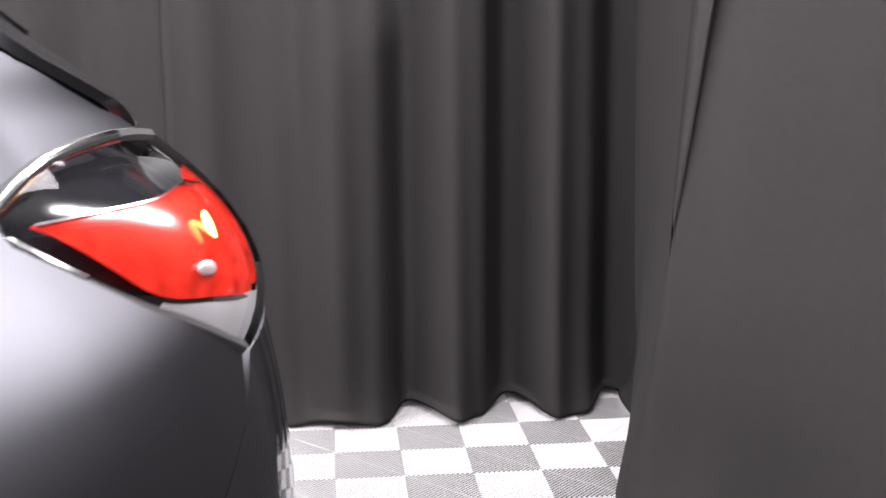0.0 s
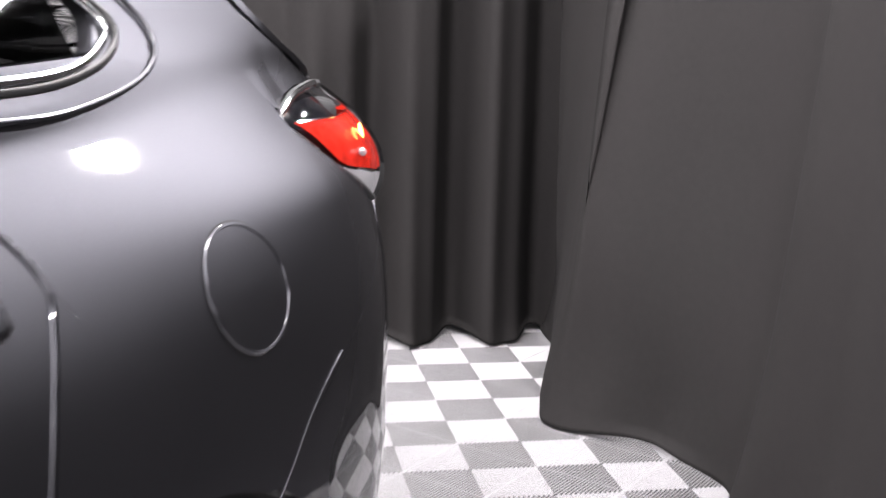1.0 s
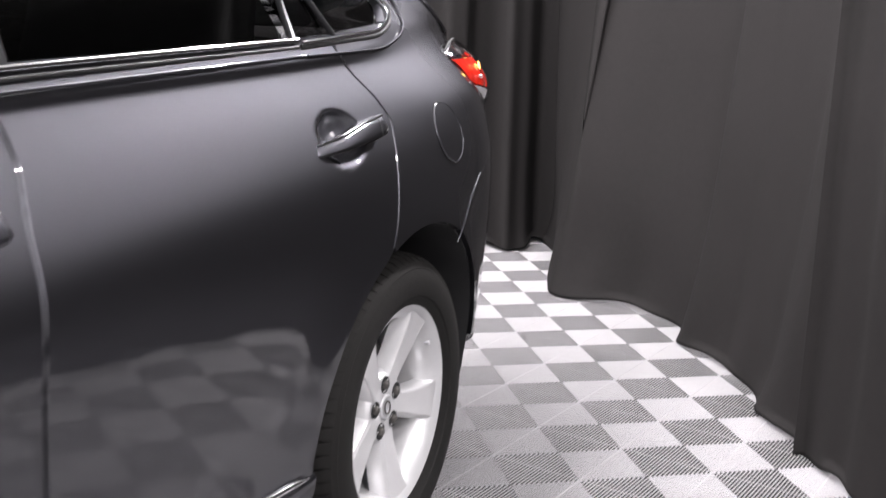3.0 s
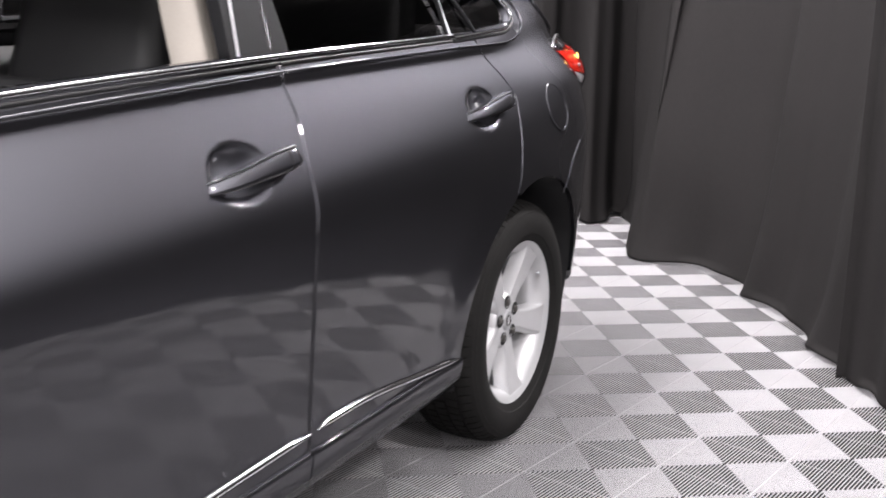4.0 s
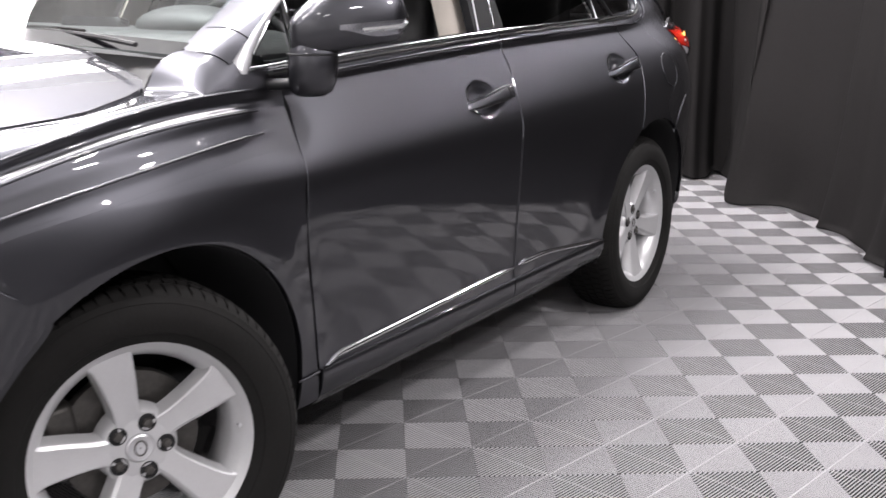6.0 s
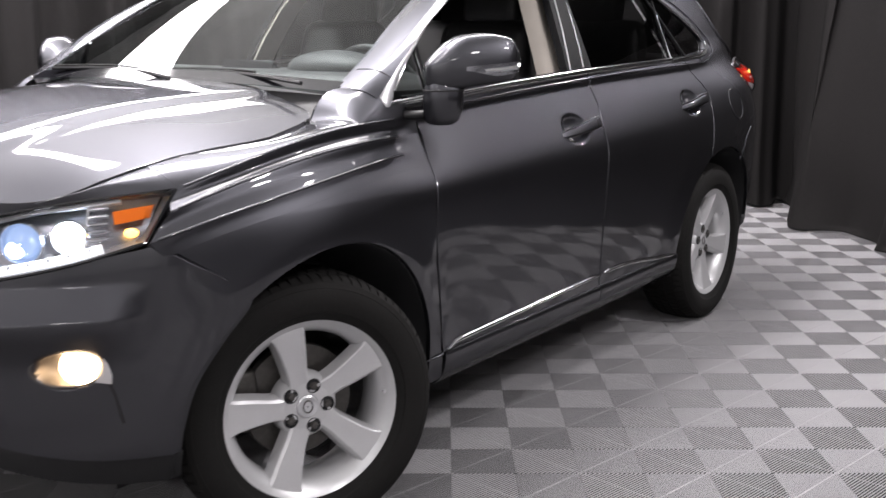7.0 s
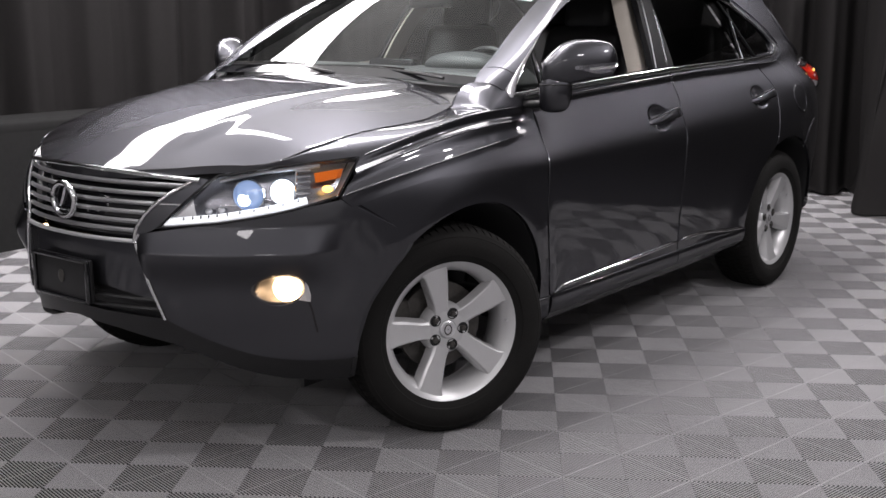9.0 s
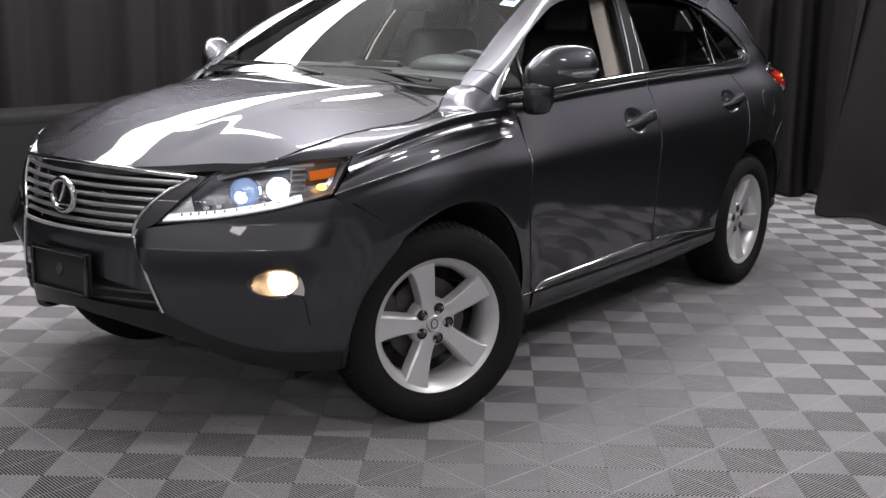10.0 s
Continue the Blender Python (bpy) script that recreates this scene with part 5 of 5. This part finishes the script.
# ---------------------------------------------------------------- inside the car
place(part("dashboard", box("dashboard", (0.42, 1.36, 0.26), DASH, 0.07, 4), car, "dark dashboard"), pose(-0.60, 0, 1.09))
part("dash_top", sheet("dash_top", [[(x, y, z - 0.03 * (y / 0.65) ** 2) for x, z in ((-0.30, 1.165), (-0.42, 1.19), (-0.58, 1.22), (-0.74, 1.215), (-0.80, 1.16))] for y in np.linspace(-0.66, 0.66, 21)], DASH, flip=True), car)
place(part("instrument_hood", ball("instrument_hood", (0.11, 0.19, 0.06), DASH), car), pose(-0.68, 0.37, 1.225))
place(part("centre_screen", box("centre_screen", (0.05, 0.24, 0.09), GLOSSBLACK, 0.01), car), pose(-0.66, 0, 1.20, 0, -15, 0))
steer = part("steering_wheel", tube("steering_wheel", [(0.185 * math.cos(a), 0.185 * math.sin(a), 0) for a in [2 * math.pi * k / 40 for k in range(41)]], 0.016, LEATHER, 10), car, "black leather steering wheel")
place(steer, pose(-0.92, 0.37, 1.12, 0, -65, 0))
part("steering_boss", ball("steering_boss", (0.07, 0.08, 0.03), LEATHER), steer)
for a in (0, 180, -90):
    part("steering_spoke", tube("steering_spoke", [(0, 0, 0), (0.18 * math.sin(radians(a)), 0.18 * math.cos(radians(a)), 0)], 0.014, SATIN, 8), steer)


def seat(x, y, wide=0.52):
    st = tagged(new("seat"), "black leather seat")
    st.parent = car
    place(part("seat_cushion", box("seat_cushion", (0.52, wide, 0.18), LEATHER, 0.06, 4), st), pose(x + 0.06, y, 0.74, 0, -6, 0))
    place(part("seat_back", box("seat_back", (0.17, wide * 0.95, 0.66), LEATHER, 0.07, 4, (0.8, 0.86)), st), pose(x - 0.27, y, 1.06, 0, -14, 0))
    place(part("headrest", box("headrest", (0.11, 0.27, 0.19), LEATHER, 0.05, 4), st), pose(x - 0.37, y, 1.44, 0, -10, 0))
    for d in (-0.06, 0.06):
        part("headrest_post", tube("headrest_post", [(x - 0.345, y + d, 1.33), (x - 0.36, y + d, 1.40)], 0.008, CHROME, 6), st)
    return st


seat(-1.30, 0.37)
seat(-1.30, -0.37)
seat(-2.20, 0.36, 0.66)
seat(-2.20, -0.36, 0.66)
place(part("interior_mirror", box("interior_mirror", (0.03, 0.24, 0.065), TRIM, 0.02), car), pose(-0.92, 0, 1.49, 0, 10, 0))
place(part("cabin_floor", box("cabin_floor", (2.9, 1.5, 0.06), DARKGAP, 0.02), car), pose(-1.9, 0, 0.55))
place(part("firewall", box("firewall", (0.05, 1.4, 0.6), DARKGAP, 0.02), car), pose(-0.42, 0, 0.86))
for s in (1, -1):
    part("door_lining", sheet("door_lining", [[(x, s * (min(half(x, 1.1), cabin(x, 1.19)) - 0.07), z) for x in np.linspace(-0.5, -2.9, 13)] for z in (0.55, 0.9, 1.1, 1.17)], LEATHER), car)

# ---------------------------------------------------------------- curtains
curtain([(-5.30, -1.0), (-5.62, -0.55), (-5.95, -0.18), (-6.20, 0.16), (-6.55, 0.60)], 0.40, 0.10, 3, CLOTH, 0.05, label="dark grey studio curtain hanging in folds to the floor")
curtain([(-6.40, 0.16), (-5.95, 0.30), (-5.55, 0.42), (-5.29, 0.52), (-5.24, 0.69), (-5.04, 1.05), (-4.68, 1.27), (-4.18, 1.60), (-3.98, 1.68), (-3.80, 1.75)], 0.95, 0.035, 8, CLOTH, 0.01, top=2.05, loose=0.8, lean=0.12, label="dark grey studio curtain with a loose hem on the floor")
curtain([(-3.80, 1.71), (-3.70, 1.86), (-3.36, 2.06), (-2.6, 2.95), (-1.3, 4.3), (0.2, 5.2), (2.2, 5.9)], 0.6, 0.05, 5, CLOTH, 0.02, top=2.05, lean=0.10, label="dark grey studio curtain hanging in folds to the floor")
curtain([(4.4, -3.95), (3.2, -3.95), (2.0, -3.9), (0.0, -3.8), (-2.0, -3.7), (-3.6, -3.3), (-4.8, -2.3), (-5.30, -1.0)], 0.55, 0.13, 12, CLOTH, 0.03, label="dark grey studio curtain hanging in folds to the floor")

# plain unseen walls close the hall, white so the car's front reflects light
WALL = material("bounce_wall_white", (0.66, 0.66, 0.65), 0.8, noise_scale=40, vary=0.04, bump=0.1)
for name, size, at in (("wall_east", (0.12, 12.4, 3.3), (6.9, 1.0, 1.6)), ("wall_north", (6.8, 0.12, 3.3), (3.4, 6.6, 1.6)), ("wall_south", (4.0, 0.12, 3.3), (5.0, -4.5, 1.6))):
    place(tagged(new(name, box(name, size, WALL, 0.004, 1)), "unseen white wall added to reflect light onto the car", "wall", kind="structure"), pose(*at))

# low bench under black cloth by the far curtain
bench = tagged(new("draped_bench"), "low bench under a black cloth by the curtain", "bench")
place(part("bench_top", box("bench_top", (4.6, 0.42, 0.10), CLOTHBLACK, 0.03, 3), bench), pose(-0.2, -3.32, 0.74, 0, 0, 2))
rows = []
for z, d in ((0.0, 0.05), (0.05, 0.04), (0.2, 0.03), (0.45, 0.02), (0.72, 0.006)):
    row = []
    for k in range(180):
        a = 2 * math.pi * k / 180
        c, n = math.copysign(abs(math.cos(a)) ** 0.25, math.cos(a)), math.copysign(abs(math.sin(a)) ** 0.25, math.sin(a))
        f = d * (1 + math.sin(23 * a) + 0.5 * math.sin(41 * a))
        row.append((-0.2 + c * (2.29 + f), -3.32 + n * (0.20 + f), z))
    rows.append(row)
part("bench_cloth", sheet("bench_cloth", rows, CLOTHBLACK, closed=True), bench)

# ceiling
bm = bmesh.new()
bmesh.ops.create_cube(bm, size=1)
bmesh.ops.scale(bm, vec=(16, 13, 0.1), verts=bm.verts)
place(tagged(new("ceiling", bm_mesh("ceiling", bm, CEIL)), "plain grey ceiling", "ceiling", kind="structure"), pose(0, 0, 3.17))


# ---------------------------------------------------------------- floor tiles
def tile_bm(bm, m, ribs, along):
    """Diagonal ribs inside one square of the floor, with a cross bar."""
    h = TILE_SIZE / 2 - 0.0004
    step = 2 * h * math.sqrt(2) / ribs
    wid = step * 0.28
    d, n = Vector((1, along, 0)).normalized(), Vector((-along, 1, 0)).normalized()
    r = h * math.sqrt(2)

    def bar(o0, o1):
        lines = []
        for f, z in ((0.0, -0.0033), (0.0, -0.0012), (0.25, -0.0004), (0.75, -0.0004), (1.0, -0.0012), (1.0, -0.0033)):
            o = o0 + (o1 - o0) * f
            lines.append([bm.verts.new(m @ (n * o + d * (sgn * (r - abs(o))) + Vector((0, 0, z)))) for sgn in (-1, 1)])
        for a, c in zip(lines[:-1], lines[1:]):
            bm.faces.new((a[0], a[1], c[1], c[0]))
    for k in range(ribs):
        o = -r + step * (k + 0.5)
        o0, o1 = o - wid / 2, o + wid / 2
        if o0 < 0 < o1:
            o0 = 0.0005
        bar(o0, o1)
    w = 0.0015
    quad = [d * w * a + n * (b * (r - 0.002)) for a, b in ((-1, -1), (1, -1), (1, 1), (-1, 1))]
    bm.faces.new([bm.verts.new(m @ Vector((q.x, q.y, 0.0))) for q in quad])


def tile_pose(i, j):
    p = TILE_FROM + TILE_SIZE * ((i + 0.5) * ACROSS + (j + 0.5) * DOWN)
    return Matrix.Translation(p) @ Matrix.Rotation(TILE_TURN, 4, "Z")


def tile_mesh(along):
    bm = bmesh.new()
    tile_bm(bm, Matrix(), 28, along)
    me = bpy.data.meshes.new("floor_tile")
    bm.to_mesh(me)
    bm.free()
    me.materials.append(TILE)
    return me


TILES = [tile_mesh(1), tile_mesh(-1)]
near, far = [], []
for i in range(-50, 50):
    for j in range(-50, 50):
        p = tile_pose(i, j).translation
        if not (-6.6 < p.x < 4.4 and -4.2 < p.y < 5.8):
            continue
        if p.y > 4.6 + 0.8 * (p.x + 1.2):
            continue
        (near if 0.75 < p.y < 2.35 and -3.2 < p.x < 1.4 else far).append((i, j))
near.sort(key=lambda q: (tile_pose(*q).translation - Vector((-0.9, 1.5, 0))).length)
far += near[300:]
for i, j in near[:300]:
    t = new("floor_tile", TILES[(i + j) % 2])
    t.parent = floor
    t.matrix_parent_inverse = floor.matrix_basis.inverted()
    t.matrix_basis = tile_pose(i, j)
verts, faces = [], []
for me in TILES:
    me.calc_loop_triangles()
src = [(np.array([v.co[:] for v in me.vertices]), [tuple(p.vertices) for p in me.polygons]) for me in TILES]
for i, j in far:
    m = np.array(tile_pose(i, j))
    co, fs = src[(i + j) % 2]
    base = len(verts)
    verts.extend(map(tuple, co @ m[:3, :3].T + m[:3, 3]))
    faces.extend(tuple(base + k for k in f) for f in fs)
rest = new("floor_tiles", mesh_of("floor_tiles", verts, faces, TILE, True))
rest.parent = floor
rest.matrix_parent_inverse = floor.matrix_basis.inverted()
tagged(rest, "light grey ribbed plastic floor tiles", kind="stuff")
